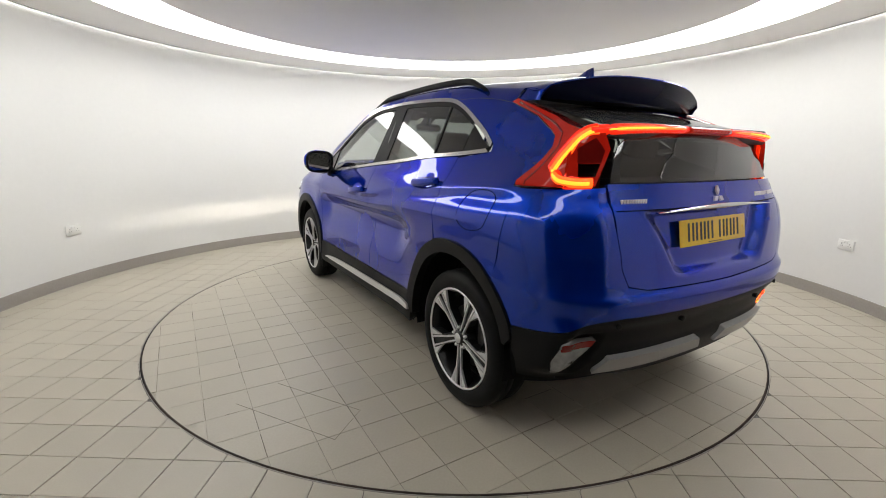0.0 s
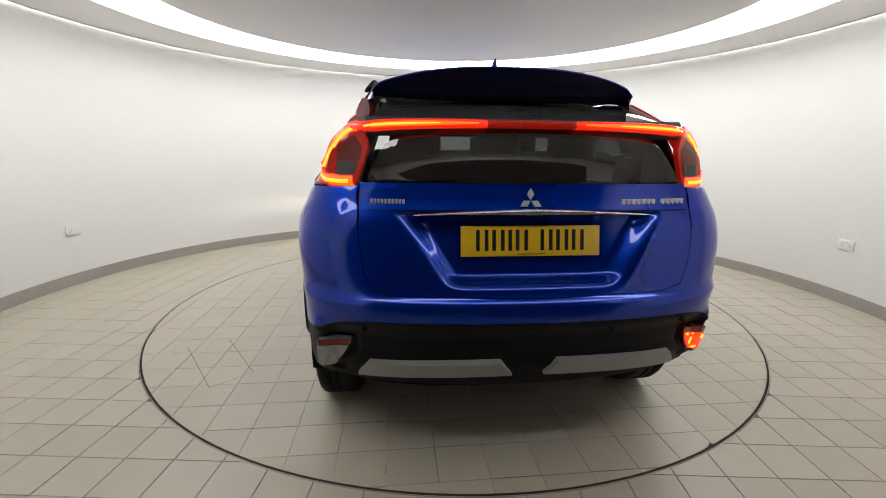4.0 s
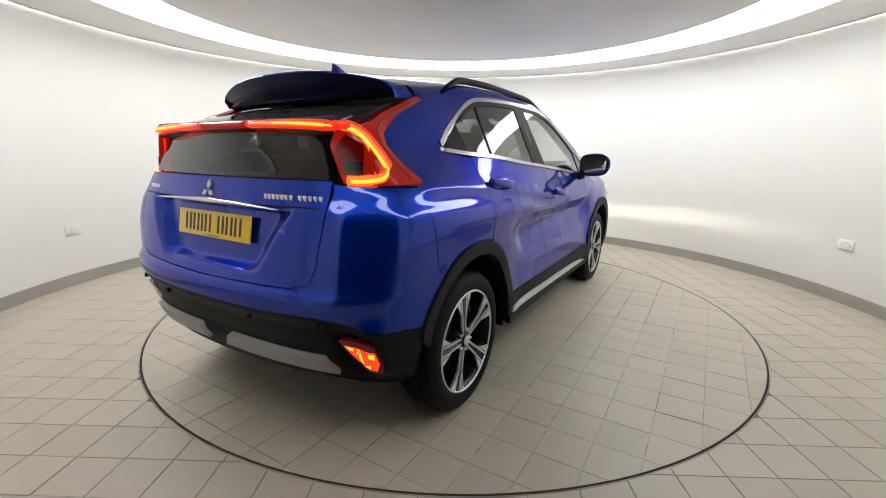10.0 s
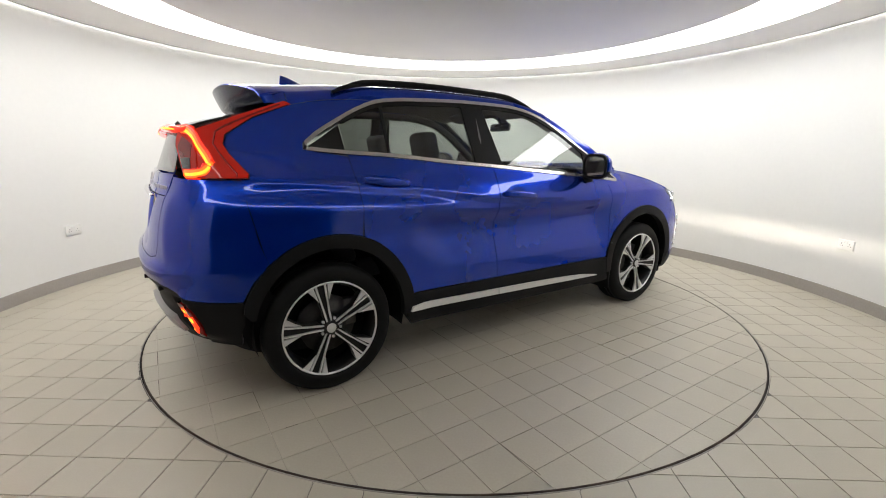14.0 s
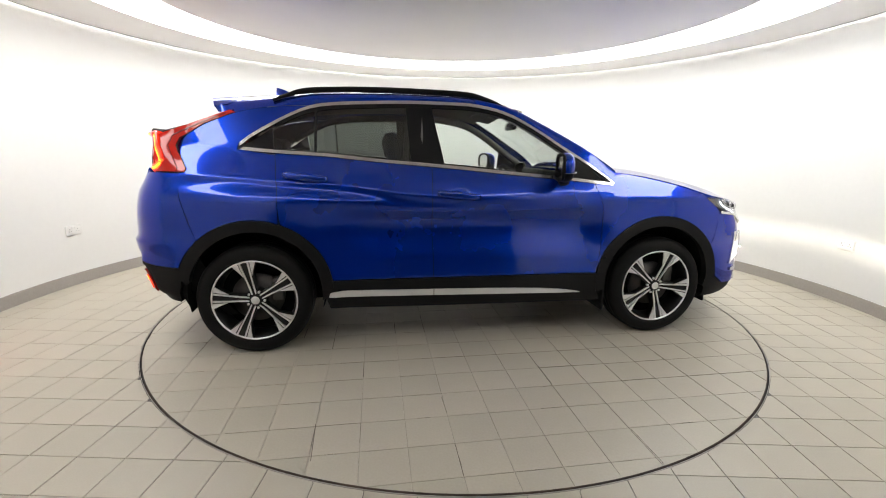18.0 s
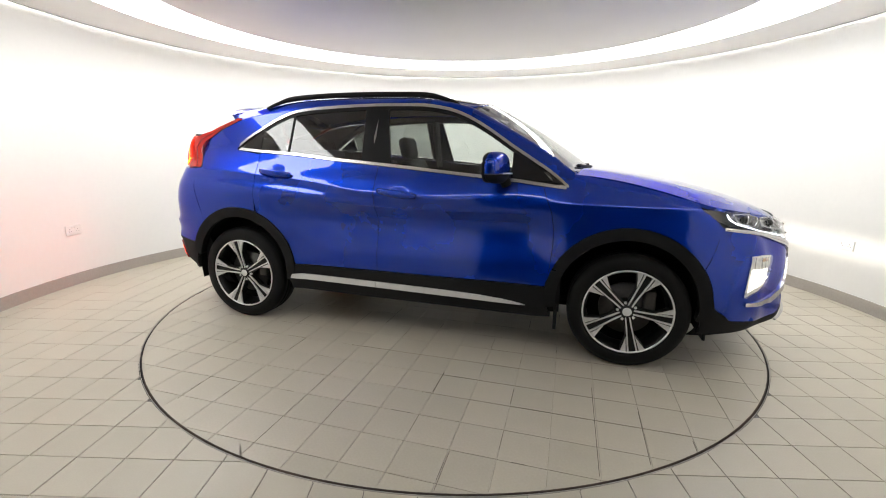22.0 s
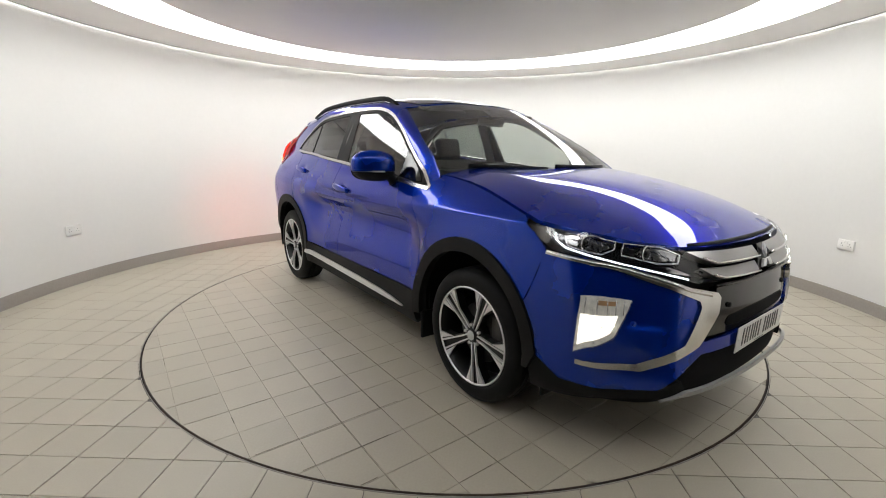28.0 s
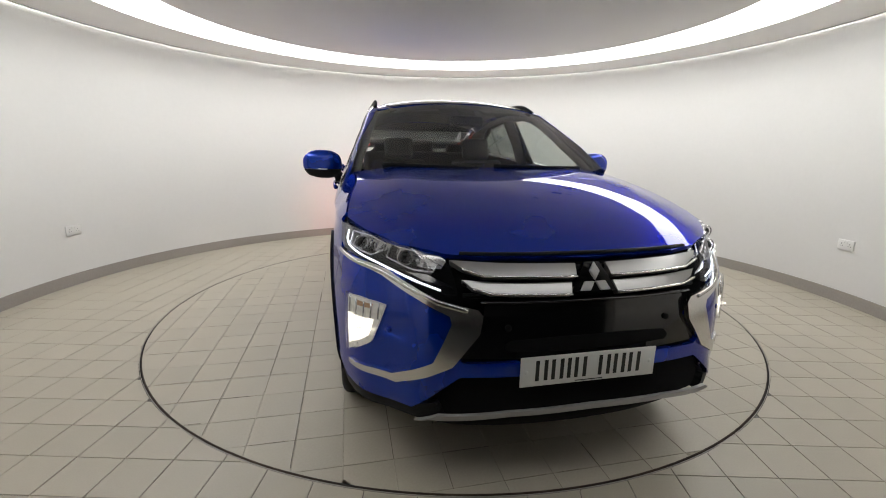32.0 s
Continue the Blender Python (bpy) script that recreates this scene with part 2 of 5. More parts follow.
def empty(name, m=None):
    ob = new(name)
    ob.empty_display_size = 0.1
    if m:
        ob.matrix_world = m
    return ob


# ---- the round booth ----
CX, CY, WALL_R, DISC_R, CEIL_Z = -0.064, -0.06, 3.455, 2.24, 2.36
DOOR_Y, SHOP_Y = -3.30, -8.0                     # wall with the doorway; far wall of the shop behind it
RING_OUT, RING_IN = 2.814, 2.27
BEND = radians(-15)                              # below this the round wall runs straight to the doorway wall


def horseshoe(r, y_end, x_end=None, n=160, at=(CX, CY)):
    """Plan of the booth: an arc of radius r that ends in two straight legs."""
    cx, cy = at
    arc = [(cx + r * math.cos(BEND + (math.pi - 2 * BEND) * k / n), cy + r * math.sin(BEND + (math.pi - 2 * BEND) * k / n)) for k in range(n + 1)]
    x = r * math.cos(BEND) if x_end is None else x_end
    return [(cx + x, y_end)] + arc + [(cx - x, y_end)]


def path_wall(name, inner, outer, z0, z1, mat, label="", category="wall"):
    bm = bmesh.new()
    cols = [[bm.verts.new((p[0], p[1], z0)), bm.verts.new((p[0], p[1], z1)), bm.verts.new((q[0], q[1], z1)), bm.verts.new((q[0], q[1], z0))] for p, q in zip(inner, outer)]
    for p, q in zip(cols, cols[1:]):
        for i in range(4):
            bm.faces.new((p[i], q[i], q[(i + 1) % 4], p[(i + 1) % 4]))
    bm.faces.new(cols[0])
    bm.faces.new(cols[-1])
    bmesh.ops.recalc_face_normals(bm, faces=bm.faces)
    for e in bm.edges:
        if e.calc_face_angle(0) > 0.5:
            e.smooth = False
    return tagged(part(name, bm, mat), label, category, kind="structure")


path_wall("wall_round", horseshoe(WALL_R, DOOR_Y), horseshoe(WALL_R + 0.12, DOOR_Y), 0, 2.62, WALL, "smooth white painted curved wall of a round booth")
path_wall("baseboard", horseshoe(WALL_R - 0.012, DOOR_Y + 0.002), horseshoe(WALL_R - 0.0005, DOOR_Y + 0.002), 0.0, 0.103, SKIRT, "grey-brown vinyl skirting along the curved wall", "skirting")


def ring_plate(name, outer, inner, z0, z1, mat, label, category):
    bm = bmesh.new()
    n = len(outer)
    vs = [[bm.verts.new((x, y, z)) for x, y in loop] for loop, z in ((outer, z0), (inner, z0), (inner, z1), (outer, z1))]
    for i in range(n):
        j = (i + 1) % n
        for a, b in ((0, 1), (1, 2), (2, 3), (3, 0)):
            bm.faces.new((vs[a][i], vs[a][j], vs[b][j], vs[b][i]))
    bmesh.ops.recalc_face_normals(bm, faces=bm.faces)
    return tagged(part(name, bm, mat, smooth=False), label, category, kind="structure")


R_SLOT = WALL_R - 0.013


def bowed_back(loop, bow):
    """Closes a horseshoe with a bowed back edge."""
    (xa, ya), (xb, _) = loop[-1], loop[0]
    return loop + [(xa + (xb - xa) * k / 8, ya - bow * (1 - (k / 4 - 1) ** 2)) for k in range(1, 8)]


soffit_out = bowed_back(horseshoe(R_SLOT, DOOR_Y), 0.0)
ring_out = bowed_back(horseshoe(RING_OUT, -2.94, 2.20, at=(-0.010, -0.020)), 0.26)
ring_in = bowed_back(horseshoe(RING_IN, -2.79, 2.05, at=(-0.028, -0.066)), 0.24)
ring_plate("ceiling_soffit", soffit_out, ring_out, CEIL_Z, CEIL_Z + 0.1, CEIL, "pale grey plaster ceiling border round the light ring", "ceiling")
ring_plate("ceiling_light_ring", ring_out, ring_in, CEIL_Z + 0.004, CEIL_Z + 0.03, LAMP_RING, "glowing white stretched ceiling light ring with a straight edge", "ceiling light")
tagged(part("ceiling_center", prism(ring_in, 0.1, CEIL_Z), CEIL, smooth=False), "flat pale grey ceiling inside the light ring", "ceiling", kind="structure")
path_wall("ceiling_light_slot", horseshoe(R_SLOT + 0.001, DOOR_Y + 0.05), horseshoe(WALL_R - 0.001, DOOR_Y + 0.05), CEIL_Z + 0.03, CEIL_Z + 0.05, LAMP_SLOT,
          "thin glowing light slot between ceiling and wall", "ceiling light")
path_wall("trim_soffit_edge", horseshoe(R_SLOT - 0.020, DOOR_Y + 0.05), horseshoe(R_SLOT - 0.001, DOOR_Y + 0.05), CEIL_Z - 0.006, CEIL_Z - 0.0005, SHADOW_TRIM,
          "thin edge trim of the ceiling border beside the light slot, greyed for its shadow", "trim")
tagged(part("ceiling_lid", box_bm(8, 8, 0.1, (0, 0.72, 2.72)), CEIL, smooth=False), "plain board above the booth", "ceiling", kind="structure")

# doorway wall and the dim shop behind the camera
for s, nm in ((-1, "wall_doorway_left"), (1, "wall_doorway_right")):
    tagged(part(nm, box_bm(3.10, 0.12, 2.3, (-0.2 + s * (1.40 + 1.55), DOOR_Y - 0.06, 1.15)), WALL, smooth=False), "white painted wall beside the wide doorway", "wall", kind="structure")
    tagged(part("wall_shop_side", box_bm(0.12, 4.5, 3.4, (CX + s * 4.4, -5.72, 1.7)), SHOP, smooth=False), "plain grey wall of the dim shop", "wall", kind="structure")
tagged(part("wall_shop_back", box_bm(9.0, 0.12, 3.4, (CX, SHOP_Y - 0.06, 1.7)), SHOP, smooth=False), "plain grey back wall of the dim shop", "wall", kind="structure")
tagged(part("ceiling_shop", box_bm(9.0, 4.7, 0.1, (CX, -5.75, 3.45)), SHOP, smooth=False), "plain dim shop ceiling", "ceiling", kind="structure")
tagged(part("wall_over_doorway", box_bm(9.0, 0.12, 1.10, (CX, DOOR_Y - 0.06, 2.85)), WALL, smooth=False), "white painted wall over the doorway", "wall", kind="structure")


# ---- the car's surfaces: x forward, y to its left, z up, origin on the floor between the axles ----
HUB_Z, AXLE = 0.342, 1.335
half_width = curve((0.15, 0.80), (0.22, 0.845), (0.32, 0.888), (0.45, 0.885), (0.60, 0.879), (0.75, 0.891), (0.88, 0.900), (0.97, 0.893), (1.05, 0.868), (1.13, 0.826), (1.25, 0.774), (1.40, 0.709), (1.55, 0.645), (1.66, 0.598))
front_width = curve((0.15, 0.80), (0.30, 0.868), (0.45, 0.885), (0.75, 0.891), (0.88, 0.885), (0.95, 0.868), (1.00, 0.845), (1.05, 0.808), (1.10, 0.755), (1.15, 0.66))
nose_x = curve((0.15, 2.12), (0.24, 2.24), (0.30, 2.29), (0.36, 2.30), (0.45, 2.285), (0.60, 2.28), (0.75, 2.265), (0.85, 2.235), (0.92, 2.185), (1.0, 2.09), (1.1, 1.96))
nose_pow = curve((0.2, 6.0), (0.65, 6.0), (0.85, 5.0), (1.0, 4.2), (1.1, 4.0))
tail_x = curve((0.15, -1.87), (0.25, -1.955), (0.35, -2.02), (0.45, -2.070), (0.58, -2.112), (0.665, -2.132), (0.708, -2.133), (0.730, -2.112), (0.755, -2.100), (0.80, -2.092), (0.90, -2.078), (1.0, -2.055), (1.08, -2.025), (1.16, -2.005), (1.30, -1.99), (1.40, -1.95))
tail_pow = curve((0.2, 6.5), (0.5, 7.5), (0.68, 9.0), (0.9, 10.0), (1.05, 10.0), (1.2, 12.0), (1.4, 13.0))
crease_z = curve((-2.0, 1.110), (-1.6, 1.098), (-1.16, 1.066), (-0.98, 1.056), (-0.77, 1.038), (-0.55, 1.010), (-0.3, 0.976), (0.0, 0.962), (0.5, 0.958), (1.0, 0.95))
haunch_z = curve((-2.1, 0.985), (-1.7, 0.965), (-1.4, 0.950), (-0.9, 0.948), (-0.3, 0.958), (0.2, 0.955))
FRONT_M, TAIL_M, FRONT_0, TAIL_0 = 2.5, 2.5, 1.0, -1.0


def width_at(x, z):
    w = half_width(z) + (front_width(z) - half_width(z)) * step(0.75, 1.35, x)
    if x < -0.7:
        w -= 0.07 * (-0.7 - x) ** 2 * step(1.08, 1.28, z)
    return w


def shape_at(x, z):
    """Plan shape: 1 along the doors, rounding to the nose and tail."""
    if x > FRONT_0:
        u = min(1.0, (x - FRONT_0) / (nose_x(z) - FRONT_0))
        return max(0.0, 1 - u ** nose_pow(z)) ** (1 / FRONT_M)
    if x < TAIL_0:
        u = min(1.0, (x - TAIL_0) / (tail_x(z) - TAIL_0))
        return max(0.0, 1 - u ** tail_pow(z)) ** (1 / TAIL_M)
    return 1.0


def ridge(s, above, below, blunt=0.004):
    """A crease: 1 on the line, falling away over the given lengths."""
    return math.exp(-(math.hypot(s, blunt) - blunt) / (above if s > 0 else below))


def tent(s, above, below, blunt=0.004):
    """A crease with a straight slope above the line and a soft fall below it."""
    if s <= 0:
        return math.exp(-(math.hypot(s, blunt) - blunt) / below)
    t = 1 - (math.hypot(s, blunt) - blunt) / above
    return 0.5 * (t + math.hypot(t, 0.12)) / (0.5 * (1 + math.hypot(1, 0.12)))


def relief(x, z):
    """Creases, the scooped lower doors and the swelling over the wheels."""
    d = 0.0
    # upper crease, from the tail lamp down to the front door
    fade = step(0.85, -0.1, x) * step(-1.72, -1.58, x)
    s = z - crease_z(x)
    d += fade * (0.012 * ridge(s, 0.050, 0.022) - 0.008 * step(-1.45, -0.95, x) * math.exp(-((s + 0.040) / 0.028) ** 2))
    # haunch line over the rear wheel
    s = z - haunch_z(x)
    fade = step(-0.25, -0.85, x) * step(-1.92, -1.62, x)
    d += (0.021 - 0.017 * step(-1.3, -1.75, x)) * fade * tent(s, max(0.05, crease_z(x) - haunch_z(x) - 0.012), 0.075) - 0.006 * fade * math.exp(-((s + 0.15) / 0.09) ** 2)
    d -= 0.008 * step(-1.1, -1.45, x) * step(-1.92, -1.62, x) * math.exp(-((z - 1.052) / 0.040) ** 2)
    # scooped lower doors
    along = step(1.0, 0.70, x) * step(-0.94 + 0.45 * (0.78 - z), -0.62 + 0.45 * (0.78 - z), x)
    d -= 0.060 * along * step(0.93, 0.80, z) * step(0.56, 0.78, z)
    for ax in (AXLE, -AXLE):
        r = math.hypot(x - ax, z - HUB_Z)
        d += 0.013 * math.exp(-((r - 0.46) / 0.085) ** 2) * step(1.02, 0.85, z)
    # wing crease running back from the headlight
    s = z - 0.955
    d += 0.016 * step(0.6, 1.1, x) * step(2.0, 1.6, x) * ridge(s, 0.035, 0.030)
    for hx, hz, w in ((-1.0, 1.086, 0.052), (-0.085, 0.981, 0.052)):
        d -= 0.011 * math.exp(-(((x - hx) / w) ** 2 + ((z - hz) / 0.034) ** 2) ** 1.3)
    return d


def side_y(x, z):
    return (width_at(x, z) + relief(x, z)) * shape_at(x, z)


def side(sgn):
    return lambda x, z: Vector((x, sgn * side_y(x, z), z))


def nose(psi, z):
    """Front wrap: psi in degrees from straight ahead (0) to the flank (90)."""
    p = math.radians(90 - abs(psi))
    x = FRONT_0 + (nose_x(z) - FRONT_0) * math.sin(p) ** (2 / nose_pow(z))
    y = (width_at(x, z) + relief(x, z)) * max(0.0, math.cos(p)) ** (2 / FRONT_M)
    # flat chamfer between the grille and the flank
    x -= 0.052 * math.exp(-((y - 0.705) / 0.09) ** 2) * step(0.98, 0.86, z)
    return Vector((x, math.copysign(y, psi), z))


def nose_a(y, z):
    c = min(1.0, abs(y) / width_at(2.0, z)) ** (FRONT_M / 2)
    return math.copysign(90 - math.degrees(math.acos(c)), y)


def nose_b(x, z):
    u = min(1.0, max(0.0, (x - FRONT_0) / (nose_x(z) - FRONT_0)))
    return 90 - math.degrees(math.asin(u ** (nose_pow(z) / 2)))


def tail(psi, z):
    p = math.radians(90 - abs(psi))
    x = TAIL_0 + (tail_x(z) - TAIL_0) * math.sin(p) ** (2 / tail_pow(z))
    y = (width_at(x, z) + relief(x, z)) * max(0.0, math.cos(p)) ** (2 / TAIL_M)
    # upright edge at the corner of the bumper
    x -= 0.009 * ridge(abs(y) - 0.695, 0.060, 0.055) * step(0.70, 0.79, z) * step(1.11, 0.97, z)
    # squared corner round the lamp pods
    x -= 0.052 * math.exp(-((y - 0.80) / 0.05) ** 2) * step(0.66, 0.56, z) * step(0.36, 0.42, z)
    return Vector((x, math.copysign(y, psi), z))


def tail_a(y, z):
    c = min(1.0, abs(y) / width_at(-1.9, z)) ** (TAIL_M / 2)
    return math.copysign(90 - math.degrees(math.acos(c)), y)


def tail_b(x, z):
    u = min(1.0, max(0.0, (x - TAIL_0) / (tail_x(z) - TAIL_0)))
    return 90 - math.degrees(math.asin(u ** (tail_pow(z) / 2)))


def fill(pts, k=4):
    """Adds points along each side of an outline."""
    out = []
    for i, p in enumerate(pts):
        q = pts[(i + 1) % len(pts)]
        out += [(p[0] + (q[0] - p[0]) * j / k, p[1] + (q[1] - p[1]) * j / k) for j in range(k)]
    return out


def nose_poly(pts, k=4):
    return [(nose_a(y, z), z) for y, z in fill(pts, k)]


def tail_poly(pts, k=4):
    return [(tail_a(y, z), z) for y, z in fill(pts, k)]


def ring_arc(xc, zc, r, a0, a1, n=20):
    return [(xc + r * math.cos(radians(a0 + (a1 - a0) * k / n)), zc + r * math.sin(radians(a0 + (a1 - a0) * k / n))) for k in range(n + 1)]


bonnet_c = curve((0.95, 1.165), (1.1, 1.152), (1.3, 1.13), (1.6, 1.083), (1.9, 1.01), (2.08, 0.945), (2.2, 0.88))
bonnet_e = curve((0.95, 1.125), (1.2, 1.095), (1.45, 1.04), (1.72, 0.962), (1.9, 0.925), (2.1, 0.885), (2.2, 0.865))


def bonnet(x, y):
    ye = max(0.3, side_y(x, bonnet_e(x)))
    t = abs(y) / ye
    r = 0.014 * ridge(t - (0.70 + 0.05 * step(1.1, 1.9, x)), 0.16, 0.22, 0.02) * step(2.2, 1.7, x)
    return Vector((x, y, bonnet_c(x) - (bonnet_c(x) - bonnet_e(x)) * t**2.6 + r))


roof_c = curve((-1.7, 1.585), (-1.3, 1.618), (-1.0, 1.634), (-0.5, 1.650), (0.0, 1.642), (0.25, 1.612), (0.40, 1.575))


def top_z(x, y):
    """Roof and windscreen in one sweep."""
    xe = x + 0.20 * y * y
    if xe > 0.40:
        s = (xe - 0.40) / 0.74
        z = 1.575 - 0.462 * s + 0.045 * 4 * s * (1 - s) * 0.6
    else:
        z = roof_c(xe) if xe > -1.0 else roof_c(x)
    return z - (0.055 + 0.035 * step(-0.9, -1.42, x)) * (abs(y) / 0.6) ** 2.6 * step(1.15, 0.2, xe)


chrome_top = curve((-1.40, 1.27), (-1.375, 1.29), (-1.315, 1.337), (-1.241, 1.381), (-1.15, 1.432), (-1.076, 1.470), (-0.98, 1.508), (-0.90, 1.524), (-0.738, 1.538), (-0.312, 1.553), (-0.024, 1.549), (0.157, 1.525), (0.268, 1.492), (0.418, 1.417), (0.627, 1.283), (0.854, 1.140), (0.955, 1.062))
belt = curve((-1.40, 1.250), (-1.202, 1.233), (-0.896, 1.216), (-0.587, 1.186), (-0.239, 1.159), (0.331, 1.108), (0.658, 1.080), (0.825, 1.060), (0.955, 1.046))

pillar_top = curve((-1.46, 1.452), (-1.42, 1.462), (-1.30, 1.488), (-1.15, 1.506), (-0.98, 1.512))


def frame_z(x):
    return chrome_top(x) + 0.004 if x > -0.98 else pillar_top(x)


def top_edge(x, gap=0.0):
    return side_y(x, frame_z(x)) - (0.075 if x < 0.2 else 0.075 - 0.03 * step(0.2, 0.9, x)) - gap


# ---- the car ----
car = empty("car")
tagged(car, "metallic blue compact SUV with black cladding, lights switched on", "car")
MIR = (("right", -1), ("left", 1))
ARCH_R, ARCH_F = (-1.315, 0.385), (1.312, 0.385)
A_OUT, A_IN = 0.455, 0.388
DOORS = {}


def car_part(name, bm, mat, parent=None, label=""):
    return part(name, bm, mat, parent or car, label)


def belt_line(x0, x1, dz, n=10):
    return [(x0 + (x1 - x0) * k / n, belt(x0 + (x1 - x0) * k / n) + dz) for k in range(n + 1)]


def top_line(x0, x1, dz, n=16):
    return [(x0 + (x1 - x0) * k / n, chrome_top(x0 + (x1 - x0) * k / n) + dz) for k in range(n + 1)]


for _, s in MIR:
    f, o = side(s), (0, s, 0)
    # dark shell behind the panels
    shell = [(0.95, 1.05), (0.95, 0.3)] + [(0.0, 0.26), (-0.88, 0.28)] + ring_arc(*ARCH_R, A_IN + 0.01, 0, 180) + [(-1.72, 0.3), (-1.80, 0.5), (-1.80, 1.08), (-1.7, 1.1), (-1.42, 1.24)] + belt_line(-1.38, 0.9, -0.02)
    car_part("inner_shell", patch(shell, lambda x, z: Vector((x, s * (side_y(x, z) - 0.022), z)), o, 0.08, depth=0), UNDER)
    car_part("inner_wing", patch([(0.94, 1.04), (0.94, 0.3)] + ring_arc(*ARCH_F, A_IN + 0.01, 175, 5) + [(1.80, 0.40), (1.86, 0.85), (1.6, 0.98), (1.2, 1.07)], lambda x, z: Vector((x, s * (side_y(x, z) - 0.022), z)), o, 0.08, depth=0), UNDER)
    door = belt_line(-0.243, 0.815, -0.012) + [(0.845, 0.97), (0.873, 0.90), (0.887, 0.80), (0.889, 0.72), (0.878, 0.58), (0.858, 0.462), (-0.236, 0.462), (-0.2395, 0.60), (-0.2475, 0.965)]
    fd = car_part("front_door", patch(door, f, o, (0.03, 0.01)), PAINT)
    rdoor = belt_line(-0.248, -1.178, -0.012) + [(-1.166, 1.10), (-1.159, 1.027), (-1.158, 0.90)] + ring_arc(*ARCH_R, A_OUT + 0.003, 69, 11) + [(-0.86, 0.462), (-0.2405, 0.462), (-0.244, 0.60), (-0.252, 0.965)]
    rd = car_part("rear_door", patch(rdoor, f, o, (0.03, 0.01)), PAINT)
    DOORS[s] = (rd, fd)
    wing = [(0.820, 1.047), (0.849, 0.97), (0.877, 0.90), (0.891, 0.80), (0.893, 0.72), (0.882, 0.58), (0.866, 0.50)] + ring_arc(*ARCH_F, A_OUT + 0.003, 165, 33) + [(1.729, 0.72), (1.755, 0.815), (1.769, 0.858), (1.738, 0.890), (1.70, 0.922), (1.655, 0.952), (1.645, 0.978), (1.58, 0.999), (1.45, 1.036), (1.32, 1.066), (1.2, 1.090), (1.08, 1.11), (0.985, 1.122), (0.955, 1.06)]
    car_part("front_wing", patch(wing, f, o, (0.025, 0.0125)), PAINT)
    quarter = [(-1.182, 1.212), (-1.170, 1.10), (-1.163, 1.027), (-1.162, 0.90)] + ring_arc(*ARCH_R, A_OUT + 0.003, 71, 132) + [(-1.640, 0.78), (-1.668, 0.90), (-1.69, 1.00), (-1.703, 1.108), (-1.666, 1.110), (-1.660, 1.130), (-1.726, 1.222), (-1.743, 1.262), (-1.728, 1.304), (-1.60, 1.388), (-1.42, 1.460), (-1.30, 1.486), (-1.15, 1.504), (-0.985, 1.510)] + top_line(-0.98, -1.395, 0.003, 10) + [(-1.40, 1.245), (-1.35, 1.236)]
    qp = car_part("quarter_panel", patch(quarter, f, o, (0.025, 0.01)), PAINT)
    # arch cladding
    arch_r = ring_arc(*ARCH_R, A_OUT, 5, 158, 40) + [(-1.745, 0.50), (-1.71, 0.46)] + ring_arc(*ARCH_R, A_IN, 168, -6, 40) + [(-0.90, 0.35), (-0.868, 0.40)]
    car_part("rear_arch_cladding", patch(arch_r, f, o, 0.05, 0.05, lift=0.010), CLAD)
    arch_f = ring_arc(*ARCH_F, A_OUT, 175, 14, 40) + [(1.770, 0.42), (1.72, 0.335), (1.69, 0.335)] + ring_arc(*ARCH_F, A_IN, 2, 186, 40) + [(0.865, 0.335)]
    car_part("front_arch_cladding", patch(arch_f, f, o, 0.05, 0.05, lift=0.010), CLAD)
    sill = [(0.862, 0.456), (-0.2, 0.456), (-0.862, 0.456), (-0.872, 0.40), (-0.905, 0.345), (-0.885, 0.285), (-0.24, 0.272), (0.78, 0.262), (0.90, 0.275), (0.868, 0.34)]
    sl = car_part("sill_cladding", patch(sill, f, o, 0.05, 0.06, lift=0.006), CLAD)
    strip = soft([(-0.242, 0.388), (-0.242, 0.350), (-0.60, 0.356), (-0.892, 0.360), (-0.875, 0.398), (-0.60, 0.394)], 1, keep=(0, 1, 3))
    car_part("sill_strip", patch(strip, f, o, 0.05, 0.012, lift=0.022), BRIGHT, sl, "bright silver sill strip")
    strip = soft([(-0.236, 0.388), (0.2, 0.380), (0.55, 0.366), (0.77, 0.336), (0.70, 0.332), (0.2, 0.342), (-0.236, 0.350)], 1, keep=(0, 6))
    car_part("sill_strip", patch(strip, f, o, 0.05, 0.012, lift=0.022), BRIGHT, sl, "bright silver sill strip")
    # side glazing, pillars and chrome surround
    quarter_glass = [(-1.372, 1.262), (-1.30, 1.305), (-1.20, 1.375), (-1.188, 1.25), (-1.22, 1.246)]
    car_part("quarter_glass", patch(quarter_glass, f, o, 0.06, 0.004, lift=-0.004), GLOSS_BLACK)
    rg = [(-1.184, 1.246)] + [(-1.194, 1.385)] + top_line(-1.18, -0.952, -0.022, 6) + [(-0.952, 1.232)]
    car_part("rear_vent_window", patch(rg, f, o, 0.06, 0.004, lift=-0.004), PRIVACY)
    rg = top_line(-0.938, -0.395, -0.030, 8) + [(-0.372, 1.185), (-0.65, 1.207), (-0.938, 1.232)]
    car_part("rear_door_window", patch(rg, f, o, 0.06, 0.004, lift=-0.004), PRIVACY, rd)
    car_part("window_divider", patch([(-0.952, 1.226), (-0.952, 1.494), (-0.938, 1.497), (-0.938, 1.226)], f, o, 0.06, 0.01, lift=0.0), CLAD)
    car_part("center_pillar", patch([(-0.395, 1.526), (-0.235, 1.527), (-0.21, 1.40), (-0.163, 1.162), (-0.372, 1.178)], f, o, 0.06, 0.02, lift=0.0), CLAD)
